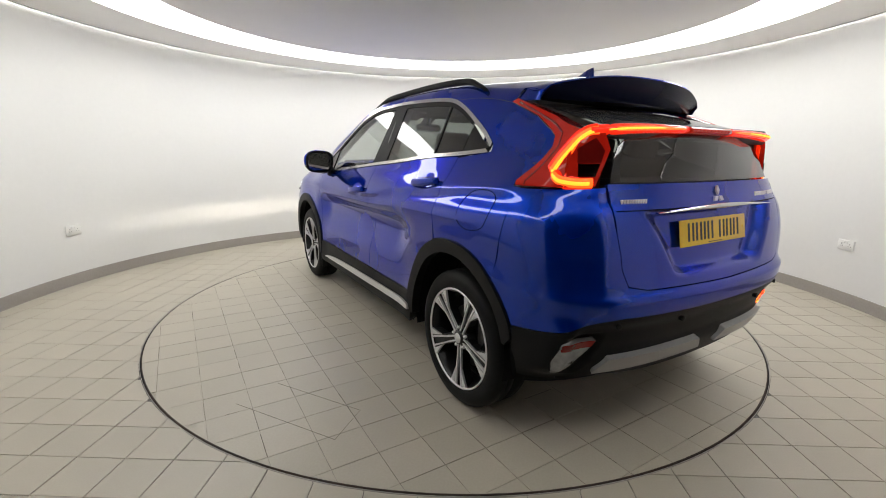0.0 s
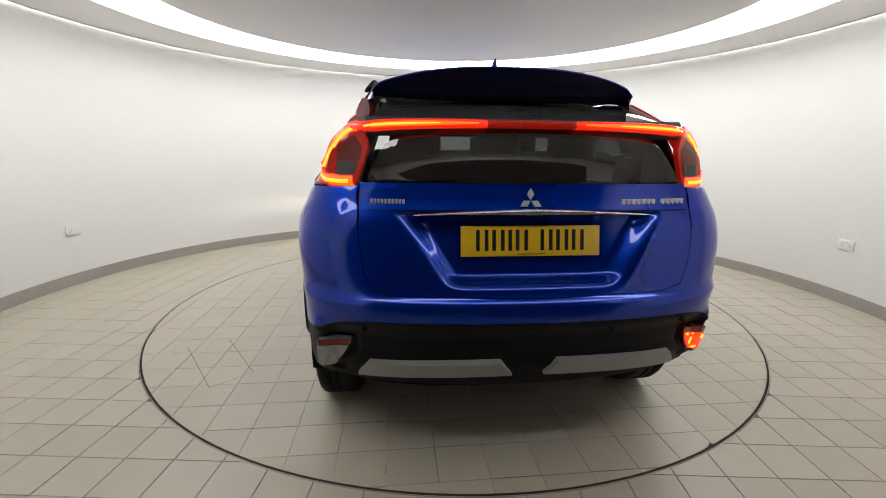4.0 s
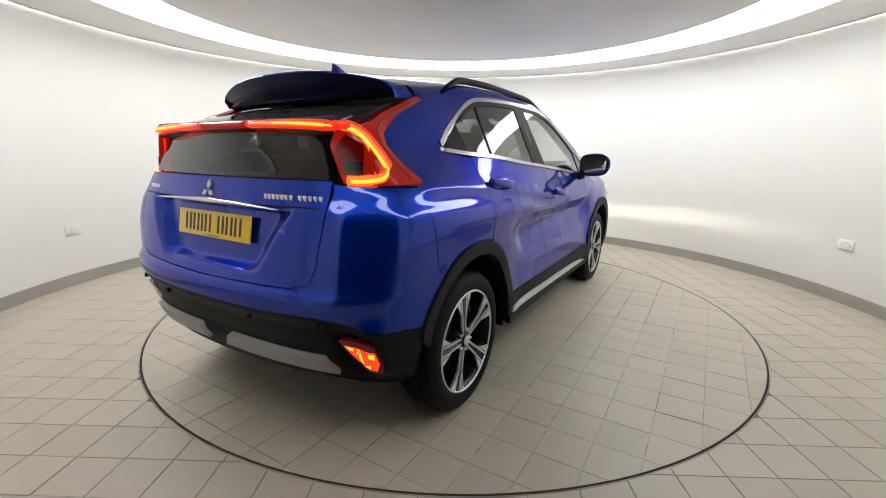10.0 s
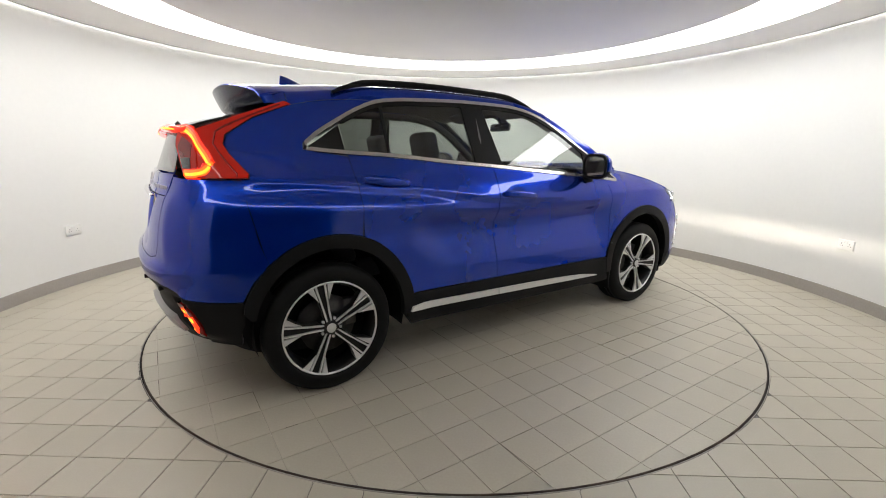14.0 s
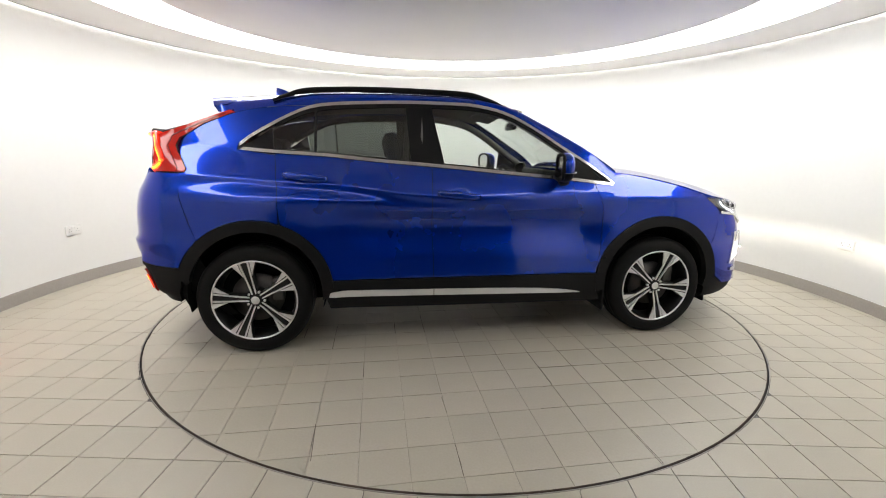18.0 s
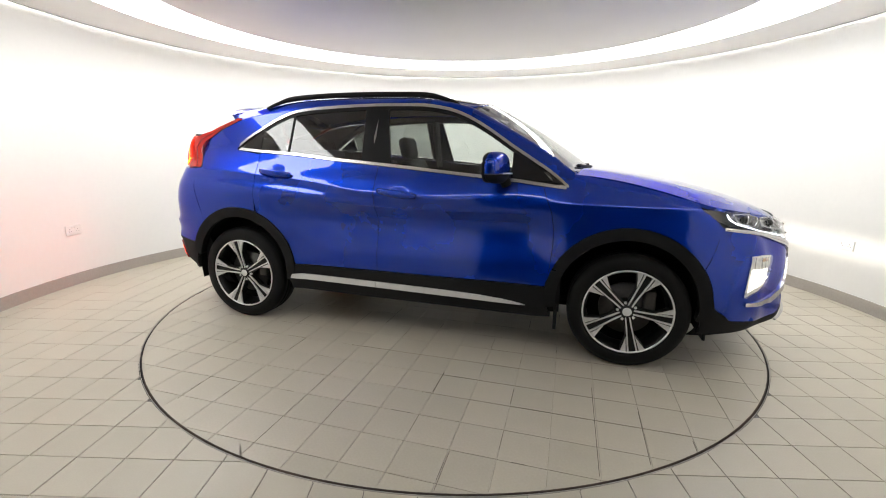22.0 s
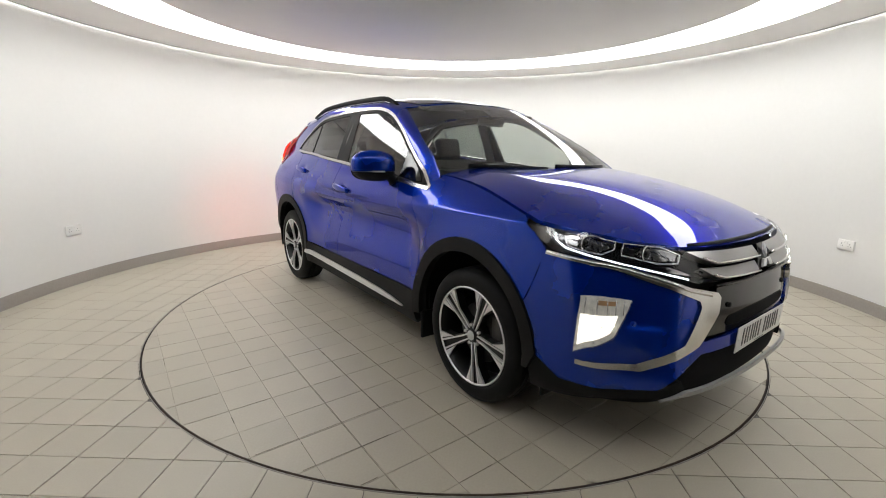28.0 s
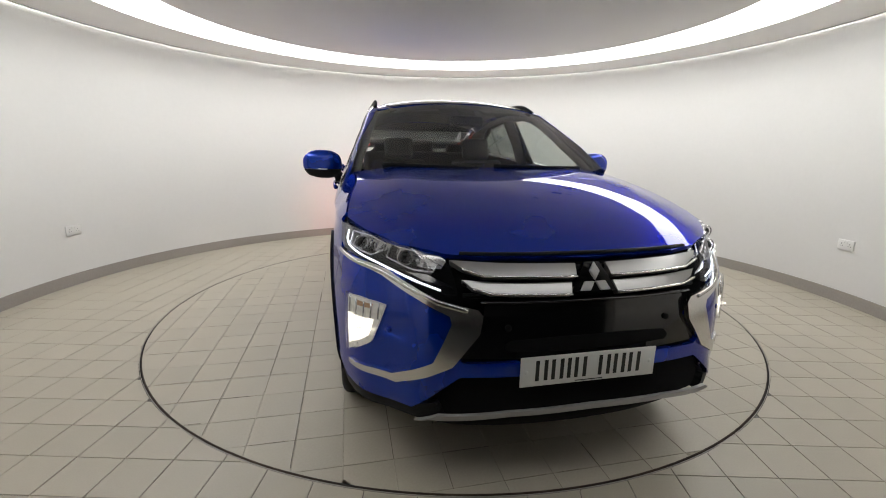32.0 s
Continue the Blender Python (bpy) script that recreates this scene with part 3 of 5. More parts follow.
    fg = top_line(-0.230, 0.62, -0.030, 14) + [(0.618, 1.105), (0.33, 1.126), (-0.16, 1.172), (-0.205, 1.40)]
    car_part("front_door_window", patch(fg, f, o, 0.06, 0.004, lift=-0.004), CLEAR, fd)
    sail = [(0.623, 1.255), (0.80, 1.143), (0.865, 1.082), (0.80, 1.080), (0.623, 1.098)]
    car_part("mirror_sail", patch(sail, f, o, 0.06, 0.01, lift=0.001), GLOSS_BLACK)
    tip = [(0.845, 1.128), (0.915, 1.072), (0.875, 1.074)]
    car_part("corner_window", patch(tip, f, o, 0.06, 0.005), GLOSS_BLACK)
    low = belt_line(-1.385, 0.945, -0.009, 24) + belt_line(0.945, -1.36, 0.010, 24)
    car_part("chrome_belt_strip", patch(low, f, o, 0.06, 0.010, lift=0.005), CHROME_SATIN)
    n = 40
    xs = [-1.385 + (0.955 + 1.385) * k / n for k in range(n + 1)]
    up = [(x, chrome_top(x) + 0.003) for x in xs] + [(x, chrome_top(x) - (0.020 if x < -1.2 else 0.017)) for x in reversed(xs)]
    up[n] = (0.958, 1.060)
    car_part("chrome_window_frame", patch(up, f, o, 0.06, 0.010, lift=0.004), CHROME_SATIN)
    fr = top_line(-1.19, 0.84, -0.012, 24) + list(reversed(top_line(-1.18, 0.80, -0.038, 24)))
    car_part("window_seal", patch(fr, f, o, 0.08, 0.012, lift=0.001), CLAD)
    # roof side: from the window frame over the edge to the roof
    bm = bmesh.new()
    rows = []
    for k in range(56):
        x = -1.43 + (0.985 + 1.43) * k / 55
        z1 = frame_z(x)
        a = Vector((x, s * side_y(x, z1), z1))
        y2 = top_edge(x)
        b = Vector((x, s * y2, top_z(x, y2) + 0.002))
        mid = Vector((x, s * (side_y(x, b.z) + 0.006 - 0.026 * step(-1.0, -1.3, x)), b.z + 0.001))
        rows.append([bm.verts.new((1 - t) ** 2 * a + 2 * t * (1 - t) * mid + t * t * b) for t in (0, 0.14, 0.28, 0.42, 0.56, 0.7, 0.85, 1)])
    for p, q in zip(rows, rows[1:]):
        for i in range(7):
            bm.faces.new((p[i], p[i + 1], q[i + 1], q[i]) if s < 0 else (p[i], q[i], q[i + 1], p[i + 1]))
    car_part("roof_side_frame", bm, PAINT)
    # roof rail
    pts, rad = [], []
    for k in range(33):
        x = -1.20 + 1.44 * k / 32
        y = side_y(x, chrome_top(x)) - 0.055
        e = min(1.0, min(k, 32 - k) / 4)
        pts.append((x, s * y, top_z(x, y) + 0.002 + 0.024 * e**0.6))
        rad.append((0.014, 0.008 + 0.010 * e))
    car_part("roof_rail", tube(pts, rad, 10), CLAD, label="black roof rail")

# roof, windscreen, bonnet
edge_x = [-1.43 + 1.72 * k / 24 for k in range(25)]
roof_pts = [(x, top_edge(x)) for x in edge_x] + [(0.335, 0.565), (0.358, 0.45), (0.378, 0.25)]
roof_out = [(-1.43, 0.3)] + roof_pts + [(0.385, 0.0)] + [(x, -y) for x, y in reversed(roof_pts)] + [(-1.43, -0.3)]
car_part("roof", patch(roof_out, lambda x, y: Vector((x, y, top_z(x, y))), (0, 0, 1), 0.06, 0.01), PAINT)
pan = [(-0.85, 0.50), (0.0, 0.53), (0.29, 0.525), (0.342, 0.42), (0.372, 0.20), (0.378, 0.0), (0.372, -0.20), (0.342, -0.42), (0.29, -0.525), (0.0, -0.53), (-0.85, -0.50)]
car_part("glass_roof_panel", patch(soft(pan, 1), lambda x, y: Vector((x, y, top_z(x, y))), (0, 0, 1), 0.06, 0.004, lift=0.004), GLOSS_BLACK, label="black glass roof panel")
ws_x = [0.36, 0.5, 0.62, 0.74, 0.86, 0.96]
ws = [(0.40 - 0.13 * y * y, y) for y in (-0.5, -0.3, 0, 0.3, 0.5)] + [(x, top_edge(x, -0.012)) for x in ws_x] + [(1.14 - 0.22 * y * y, y) for y in (0.6, 0.4, 0.2, 0, -0.2, -0.4, -0.6)] + [(x, -top_edge(x, -0.012)) for x in reversed(ws_x)]
car_part("windscreen", patch(ws, lambda x, y: Vector((x, y, top_z(x, y))), (0, 0, 1), 0.06, 0.0), SCREEN)
band = [(0.40 - 0.13 * y * y, y) for y in (-0.5, -0.3, 0, 0.3, 0.5)] + [(0.47 - 0.13 * y * y, y) for y in (0.5, 0.3, 0.06)] + [(0.56, 0.05), (0.56, -0.05)] + [(0.47 - 0.13 * y * y, y) for y in (-0.06, -0.3, -0.5)]
car_part("screen_band", patch(band, lambda x, y: Vector((x, y, top_z(x, y) - 0.006)), (0, 0, 1), 0.06, 0.0), TRIM)
hood = [(1.06, 0.0), (1.045, 0.3), (0.99, 0.6)] + [(x, side_y(x, bonnet_e(x)) - 0.006) for x in (0.99, 1.1, 1.2, 1.32, 1.45, 1.58, 1.64)] + [(1.70, 0.825), (1.78, 0.795), (1.87, 0.752), (2.02, 0.645), (2.12, 0.50), (2.16, 0.38), (2.185, 0.2), (2.195, 0.0)]
hood = hood + [(x, -y) for x, y in reversed(hood[1:-1])]
car_part("bonnet", patch(hood, bonnet, (0, 0, 1), 0.05, 0.02), PAINT)
car_part("scuttle", patch([(1.0, 0.66), (1.16, 0.3), (1.18, 0), (1.16, -0.3), (1.0, -0.66), (0.9, -0.70), (0.9, 0.70)], lambda x, y: Vector((x, y, min(1.125, top_z(x, y) - 0.012))), (0, 0, 1), 0.08, 0.0), CLAD)

# front end
side_seam = [(1.768, 0.44), (1.756, 0.512), (1.734, 0.572), (1.6990, 0.636), (1.7308, 0.72), (1.7568, 0.8155), (1.7712, 0.8595)]
fb_r = [(-nose_b(x, z), z) for x, z in side_seam]
inner = ((0.785, 0.846), (0.67, 0.822), (0.55, 0.752), (0.45, 0.70), (0.40, 0.66), (0.44, 0.60), (0.475, 0.555), (0.455, 0.535), (0.25, 0.540))
upper = [(nose_a(-y, z), z) for y, z in inner] + [(0, 0.540)] + [(nose_a(y, z), z) for y, z in reversed(inner)]
fb_l = [(nose_b(x, z), z) for x, z in reversed(side_seam)]
lower = ((0.78, 0.338), (0.70, 0.338), (0.624, 0.348), (0.54, 0.425), (0.465, 0.485), (0.25, 0.488))
low_edge = [(nose_b(1.872, 0.345), 0.345)] + [(nose_a(y, z), z) for y, z in lower] + [(0, 0.488)] + [(nose_a(-y, z), z) for y, z in reversed(lower)] + [(-nose_b(1.872, 0.345), 0.345)]
fbp = fb_r + upper + fb_l + [(nose_b(1.765, 0.42), 0.42)] + low_edge + [(-nose_b(1.765, 0.42), 0.42)]
fbumper = car_part("front_bumper", patch(fbp, nose, (1, 0, 0), (3.0, 0.03), 0.02), PAINT)
car_part("front_core", patch([(-78, 0.22), (78, 0.22), (78, 0.86), (40, 0.885), (-40, 0.885), (-78, 0.86)], lambda a, z: nose(a, z) - Vector((0.05, math.copysign(0.03, a), 0)), (1, 0, 0), (4, 0.05), 0), UNDER)

# rear end
seam = [(-1.738, 0.562), (-1.714, 0.615), (-1.683, 0.662), (-1.640, 0.705), (-1.6250, 0.7275), (-1.6425, 0.78), (-1.6708, 0.90), (-1.6928, 1.00), (-1.7058, 1.105)]
rb_r = [(-tail_b(x, z), z) for x, z in seam]
opening = [(tail_a(y, z), z) for y, z in fill([(-0.70, 1.112), (-0.632, 1.118), (-0.632, 0.95), (-0.615, 0.82), (-0.585, 0.755), (-0.50, 0.738), (0.0, 0.728), (0.50, 0.738), (0.585, 0.755), (0.615, 0.82), (0.632, 0.95), (0.632, 1.118), (0.70, 1.112)], 2)[:-1]]
rb_l = [(tail_b(x, z), z) for x, z in reversed(seam)]
low = [(tail_b(-1.85, 0.573), 0.573)] + [(tail_a(y, z), z) for y, z in ((0.78, 0.600), (0.70, 0.630), (0.6, 0.645), (0.3, 0.645))]
bot = low + [(0, 0.643)] + [(-a, z) for a, z in reversed(low)]
car_part("rear_bumper", patch(rb_r + opening + rb_l + bot, tail, (-1, 0, 0), (2.0, 0.0125), 0.02), PAINT)
car_part("rear_core", patch([(-80, 0.24), (80, 0.24), (80, 1.1), (40, 1.12), (-40, 1.12), (-80, 1.1)], lambda a, z: tail(a, z) + Vector((0.11, -math.copysign(0.03, a), 0)), (-1, 0, 0), (4, 0.05), 0), UNDER)
gate = fill([(0.624, 1.130), (-0.624, 1.130), (-0.6285, 0.95), (-0.6115, 0.822), (-0.5825, 0.759), (-0.50, 0.7415), (0.0, 0.7315), (0.50, 0.7415), (0.5825, 0.759), (0.6115, 0.822), (0.6285, 0.95)], 3)


def gate_surface(y, z):
    """Tailgate with its recess for the plate."""
    p = tail(tail_a(y, z), z)
    lim = 0.30 + 0.15 * (z - 0.78) / 0.24
    m = step(lim + 0.055, lim - 0.055, abs(y)) * step(0.757, 0.806, z) * step(1.030, 1.022, z)
    return Vector((p.x + 0.055 * m, y, z))


tailgate = car_part("tailgate", patch([(y, z) for y, z in gate], gate_surface, (-1, 0, 0), (0.0125, 0.008), 0.02), PAINT)

# floor pan
pan = [(2.0, 0.6), (1.9, 0.68), (-1.7, 0.68), (-1.8, 0.6)]
car_part("floor_pan", prism(pan + [(x, -y) for x, y in reversed(pan)], 0.06, 0.285), UNDER)


# wheels
def wheel(name, at, flip, spin=0):
    w = empty(name)
    w.parent = car
    w.location = at
    w.rotation_euler = (0, 0, math.pi if flip else 0)
    turn = radians(spin)
    R = 0.342
    # outer face towards -y
    prof = [(0.248, 0.075), (0.252, 0.095), (0.270, 0.105), (0.300, 0.104), (0.322, 0.096), (0.334, 0.085)]
    ty = [(r, -h) for r, h in prof] + [(0.341, -0.07), (0.342, -0.035), (0.338, -0.034), (0.338, -0.028), (0.342, -0.027), (0.342, 0.0), (0.338, 0.001), (0.338, 0.007), (0.342, 0.008), (0.341, 0.07)] + [(r, h) for r, h in reversed(prof)]
    part("tyre", lathe(ty, 72, "y"), TYRE, w)
    part("rim_barrel", lathe([(0.250, -0.098), (0.254, -0.092), (0.243, -0.085), (0.236, -0.07), (0.226, -0.05), (0.222, 0.08), (0.245, 0.10)], 60, "y"), RIM_BLACK, w)
    part("rim_lip", lathe([(0.243, -0.094), (0.246, -0.100), (0.252, -0.100), (0.254, -0.095)], 60, "y"), RIM_SILVER, w)
    part("brake_disc", lathe([(0.05, -0.015), (0.155, -0.015), (0.155, 0.01), (0.05, 0.01)], 40, "y"), DISC_IRON, w)
    part("back_plate", lathe([(0.0, 0.03), (0.225, 0.03)], 32, "y"), UNDER, w)
    part("caliper", box_bm(0.07, 0.06, 0.15, (0.125, -0.005, 0.05), 0.012), DISC_IRON, w)
    hub = lathe([(0.0, -0.088), (0.026, -0.088), (0.030, -0.084), (0.032, -0.078), (0.055, -0.074), (0.068, -0.062), (0.07, -0.02)], 40, "y")
    part("hub", hub, RIM_BLACK, w)
    part("center_cap", lathe([(0.0, -0.0915), (0.024, -0.0905), (0.0265, -0.087)], 32, "y"), BRIGHT, w)

    def plan(poly, y0, y1):
        bm = bmesh.new()
        lo = [bm.verts.new((x, yy(math.hypot(x, z)) + y1, z)) for x, z in poly]
        hi = [bm.verts.new((x, yy(math.hypot(x, z)) + y0, z)) for x, z in poly]
        bm.faces.new(hi)
        bm.faces.new(list(reversed(lo)))
        for i in range(len(poly)):
            j = (i + 1) % len(poly)
            bm.faces.new((hi[i], lo[i], lo[j], hi[j]))
        bmesh.ops.recalc_face_normals(bm, faces=bm.faces)
        return bm

    def yy(r):
        return -0.078 - 0.016 * step(0.03, 0.24, r)

    for k in range(5):
        q = Matrix.Rotation(2 * math.pi * k / 5 + turn, 4, "Y")
        base = [(-0.028, 0.035), (-0.0215, 0.10), (-0.028, 0.155), (-0.074, 0.238), (-0.04, 0.246), (0.04, 0.246), (0.074, 0.238), (0.028, 0.155), (0.0215, 0.10), (0.028, 0.035)]
        bm = plan(base, 0.008, 0.050)
        bm.transform(q)
        part("spoke", bm, RIM_BLACK, w, smooth=False)
        for s in (-1, 1):
            face = [(s * 0.0075, 0.036), (s * 0.0085, 0.085), (s * 0.0120, 0.13), (s * 0.0195, 0.2462), (s * 0.0290, 0.2450), (s * 0.0208, 0.14), (s * 0.0180, 0.10), (s * 0.0155, 0.038)]
            bm = plan(face, -0.0025, 0.010)
            bm.transform(q)
            part("spoke_face", bm, RIM_SILVER, w, smooth=False)
            tipf = [(s * 0.0370, 0.2438), (s * 0.0320, 0.205), (s * 0.0262, 0.155), (s * 0.0440, 0.193), (s * 0.0700, 0.2370)]
            bm = plan(tipf, -0.0015, 0.010)
            bm.transform(q)
            part("spoke_tip", bm, RIM_SILVER, w, smooth=False)
        a = 2 * math.pi * (k + 0.5) / 5 + turn
        part("wheel_nut", lathe([(0.0, -0.084), (0.007, -0.084), (0.009, -0.078), (0.009, -0.06)], 6, "y"), BRIGHT, w).location = (0.052 * math.sin(a), 0, 0.052 * math.cos(a))
    return w


for nm, x in (("front_wheel", AXLE), ("rear_wheel", -AXLE)):
    wheel(nm, (x, -0.775, HUB_Z), False, 24 if x > 0 else -12)
    wheel(nm, (x, 0.775, HUB_Z), True, 10 if x > 0 else 30)


# ---- front details ----
def ab(p):
    """An outline point (x, y, z) of the right flank or nose as wrap angle and height."""
    x, y, z = p
    return (math.copysign(nose_b(x, z), y), z) if x < 1.97 else (nose_a(y, z), z)


def nose_at(p, off=0.0):
    """A place on the nose, moved out along x by off."""
    q = nose(*ab(p))
    return q + Vector((off, math.copysign(off * 0.5, p[1]), 0))


def mirrored(pts, s):
    return [(x, -s * y, z) if s > 0 else (x, y, z) for x, y, z in pts]


def nose_patch(pts, s, lift, grid=(3.0, 0.03), depth=0.012, back=0.0):
    poly = [ab(p) for p in mirrored(pts, s)]
    return patch(poly, (lambda a, z: nose(a, z) - Vector((back, math.copysign(back * 0.5, a), 0))) if back else nose, (1, 0, 0), grid, depth, lift)


def dense(pts, k=3, closed=True):
    out = []
    for i, p in enumerate(pts if closed else pts[:-1]):
        q = pts[(i + 1) % len(pts)]
        out += [tuple(p[j] + (q[j] - p[j]) * n / k for j in range(3)) for n in range(k)]
    return out if closed else out + [pts[-1]]


LAMP_F = [(1.66, -0.845, 0.953), (1.78, -0.808, 0.946), (1.90, -0.755, 0.938), (2.03, -0.655, 0.918), (2.135, -0.515, 0.888), (2.165, -0.490, 0.865), (2.205, -0.470, 0.775), (2.195, -0.50, 0.766), (2.07, -0.690, 0.830), (1.93, -0.787, 0.850), (1.80, -0.835, 0.866), (1.74, -0.850, 0.895)]
CHROME_C = [(1.775, -0.845, 0.862), (1.93, -0.787, 0.845), (2.075, -0.685, 0.823), (2.19, -0.535, 0.755), (2.235, -0.408, 0.726), (2.24, -0.392, 0.706), (2.245, -0.402, 0.645), (2.24, -0.44, 0.595), (2.225, -0.49, 0.525), (2.14, -0.668, 0.422), (1.99, -0.800, 0.428), (1.936, -0.848, 0.432), (1.936, -0.848, 0.452), (1.99, -0.800, 0.452), (2.12, -0.68, 0.450), (2.205, -0.552, 0.535), (2.222, -0.494, 0.676), (2.21, -0.50, 0.702), (2.065, -0.705, 0.800), (1.93, -0.79, 0.828), (1.775, -0.845, 0.846)]
FOG_F = [(1.937, -0.839, 0.712), (1.985, -0.785, 0.716), (2.057, -0.698, 0.702), (2.042, -0.722, 0.630), (2.027, -0.750, 0.555), (1.985, -0.800, 0.515), (1.926, -0.844, 0.480)]
for _, s in MIR:
    lamp = car_part("headlight", nose_patch(dense(LAMP_F), s, 0.0, back=0.055, depth=0.0), LAMP_BOWL, label="clear headlight with a lit daytime strip")
    part("lens", nose_patch(dense(LAMP_F), s, 0.003, depth=0.05), LENS, lamp)
    drl = dense([(1.80, -0.808, 0.930), (1.815, -0.815, 0.905), (1.86, -0.815, 0.880), (1.958, -0.776, 0.858), (2.073, -0.690, 0.830), (2.185, -0.519, 0.782)], 3, False)
    part("daytime_light", tube([nose_at(p, -0.012) for p in mirrored(drl, s)], 0.0034, 6), DRL_GLOW, lamp, "lit white daytime strip")
    for pts, c, r in (([(1.845, -0.795, 0.932), (1.875, -0.800, 0.888), (2.00, -0.730, 0.862), (2.035, -0.69, 0.880), (2.02, -0.68, 0.908), (1.95, -0.735, 0.926)], (1.945, -0.755, 0.900), 0.020),
                      ([(2.040, -0.660, 0.905), (2.050, -0.678, 0.862), (2.115, -0.598, 0.838), (2.150, -0.535, 0.838), (2.150, -0.515, 0.866), (2.10, -0.565, 0.893)], (2.085, -0.610, 0.874), 0.022)):
        module = part("lamp_module", nose_patch(dense(pts, 3), s, 0.0, back=0.046, depth=0.004), REFLECTOR, lamp, "chromed lamp module")
        path = dense(pts + pts[:1], 4, False)
        part("reflector_rim", tube([nose_at(p, -0.020) for p in mirrored(path, s)], (0.0055, 0.0035), 6), REFLECTOR, lamp)
        q = nose_at(mirrored([c], s)[0], -0.036)
        bm = bmesh.new()
        bmesh.ops.create_uvsphere(bm, u_segments=24, v_segments=12, radius=r, matrix=Matrix.Translation(q))
        part("projector_lens", bm, GLOSS_BLACK, lamp)
        path = [q + Vector((0.012, (r + 0.006) * math.cos(a), (r + 0.006) * math.sin(a))) for a in [2 * math.pi * k / 20 for k in range(20)]]
        part("projector_ring", tube(path, 0.0028, 6, True), REFLECTOR, lamp)
        # stepped blades beside the lens
        for k in range(3):
            p = tuple(c[i] + (pts[3][i] - c[i]) * (0.45 + 0.22 * k) for i in range(3))
            e = tuple(p[i] + (0, 0, 0.020 - 0.004 * k)[i] for i in range(3))
            part("reflector_blade", tube([nose_at(m, -0.026) for m in mirrored([p, e], s)], (0.006, 0.002), 6), REFLECTOR, lamp)
    marker = [(1.685, -0.850, 0.948), (1.775, -0.815, 0.940), (1.790, -0.825, 0.885), (1.75, -0.845, 0.893)]
    part("side_marker", nose_patch(dense(marker, 3), s, 0.0, back=0.02, depth=0.004), LAMP_AMBER, lamp)
    slip = [(2.125, -0.575, 0.822), (2.185, -0.508, 0.795), (2.192, -0.498, 0.786), (2.14, -0.588, 0.802), (2.10, -0.64, 0.820)]
    part("reflector", nose_patch(slip, s, 0.0, back=0.03, depth=0.005), REFLECTOR, lamp)
    trim = dense([(1.775, -0.845, 0.854), (1.93, -0.789, 0.836), (2.07, -0.697, 0.811), (2.185, -0.535, 0.746), (2.225, -0.440, 0.722)], 5, False)
    car_part("chrome_lamp_trim", tube([nose_at(p, 0.006) for p in mirrored(trim, s)], (0.007, 0.0095), 8), CHROME)
    car_part("chrome_blade", nose_patch(dense(CHROME_C, 2), s, 0.010, depth=0.02), BLADE_CHROME, label="polished chrome blade round the front bumper")
    fog = car_part("front_fog_light", nose_patch(dense(FOG_F), s, 0.003, depth=0.03), LIT_BOWL, label="lit front fog light in its pod")
    part("bulb_glow", nose_patch(dense([(1.943, -0.824, 0.640), (2.030, -0.742, 0.640), (2.020, -0.762, 0.575), (1.985, -0.802, 0.540), (1.938, -0.829, 0.512)]), s, 0.006, depth=0.002), LAMP_GLOW, fog, "white glowing lamp")
    part("indicator", nose_patch(dense([(1.985, -0.795, 0.700), (2.025, -0.742, 0.696), (2.02, -0.747, 0.680), (1.985, -0.797, 0.682)]), s, 0.006, depth=0.002), AMBER, fog)
    part("lens", nose_patch(dense(FOG_F), s, 0.014, depth=0.012), LENS, fog)
    for k in range(5):
        p, e = (1.953 + 0.024 * k, -0.825 + 0.026 * k, 0.708 - 0.002 * k), (1.951 + 0.024 * k, -0.827 + 0.025 * k, 0.645)
        part("lens_rib", tube([nose_at(m, 0.007) for m in mirrored([p, e], s)], (0.0032, 0.002), 5), REFLECTOR, fog)
    # low beam: a bright filament between two shades, added to flatten the fog light's beam
    spot = nose_at(mirrored([(2.02, -0.785, 0.600)], s)[0], 0.002)
    way = Matrix.Translation(spot) @ Matrix.Rotation(radians(s * 20), 4, "Z") @ Matrix.Rotation(radians(5.0), 4, "Y")
    bm = box_bm(0.001, 0.030, 0.0012, (0.010, 0, 0))
    bm.transform(way)
    part("beam_filament", bm, BEAM, fog, smooth=False)
    for dz in (-0.0012, 0.0012):
        bm = box_bm(0.017, 0.036, 0.0008, (0.0135, 0, dz))
        bm.transform(way)
        part("beam_shade", bm, LIT_BOWL, fog, smooth=False)
    bm = box_bm(0.002, 0.036, 0.0032, (0.007, 0, 0))
    bm.transform(way)
    part("beam_shade", bm, LIT_BOWL, fog, smooth=False)
    car_part("front_lip", nose_patch(dense([(1.715, -0.85, 0.40), (1.762, -0.85, 0.42), (1.868, -0.845, 0.343), (2.02, -0.79, 0.338), (2.15, -0.66, 0.342), (2.21, -0.55, 0.385), (2.23, -0.52, 0.32), (2.12, -0.70, 0.285), (1.90, -0.83, 0.255), (1.72, -0.85, 0.245)], 2), s, -0.006, depth=0.03), CLAD)
    for p in ((2.125, -0.694, 0.612), (2.262, -0.30, 0.66)):
        q = nose_at(mirrored([p], s)[0], 0.004 if p[1] < -0.5 else -0.010)
        d = (Vector((1, -0.0 - s * 0.0, 0)) + Vector((0, math.copysign(0.6 if abs(p[1]) > 0.5 else 0.05, q.y), 0))).normalized()
        car_part("parking_sensor", tube([q - d * 0.01, q + d * 0.004, q + d * 0.005], [0.011, 0.011, 0.008], 14), PAINT if abs(p[1]) > 0.5 else CLAD)
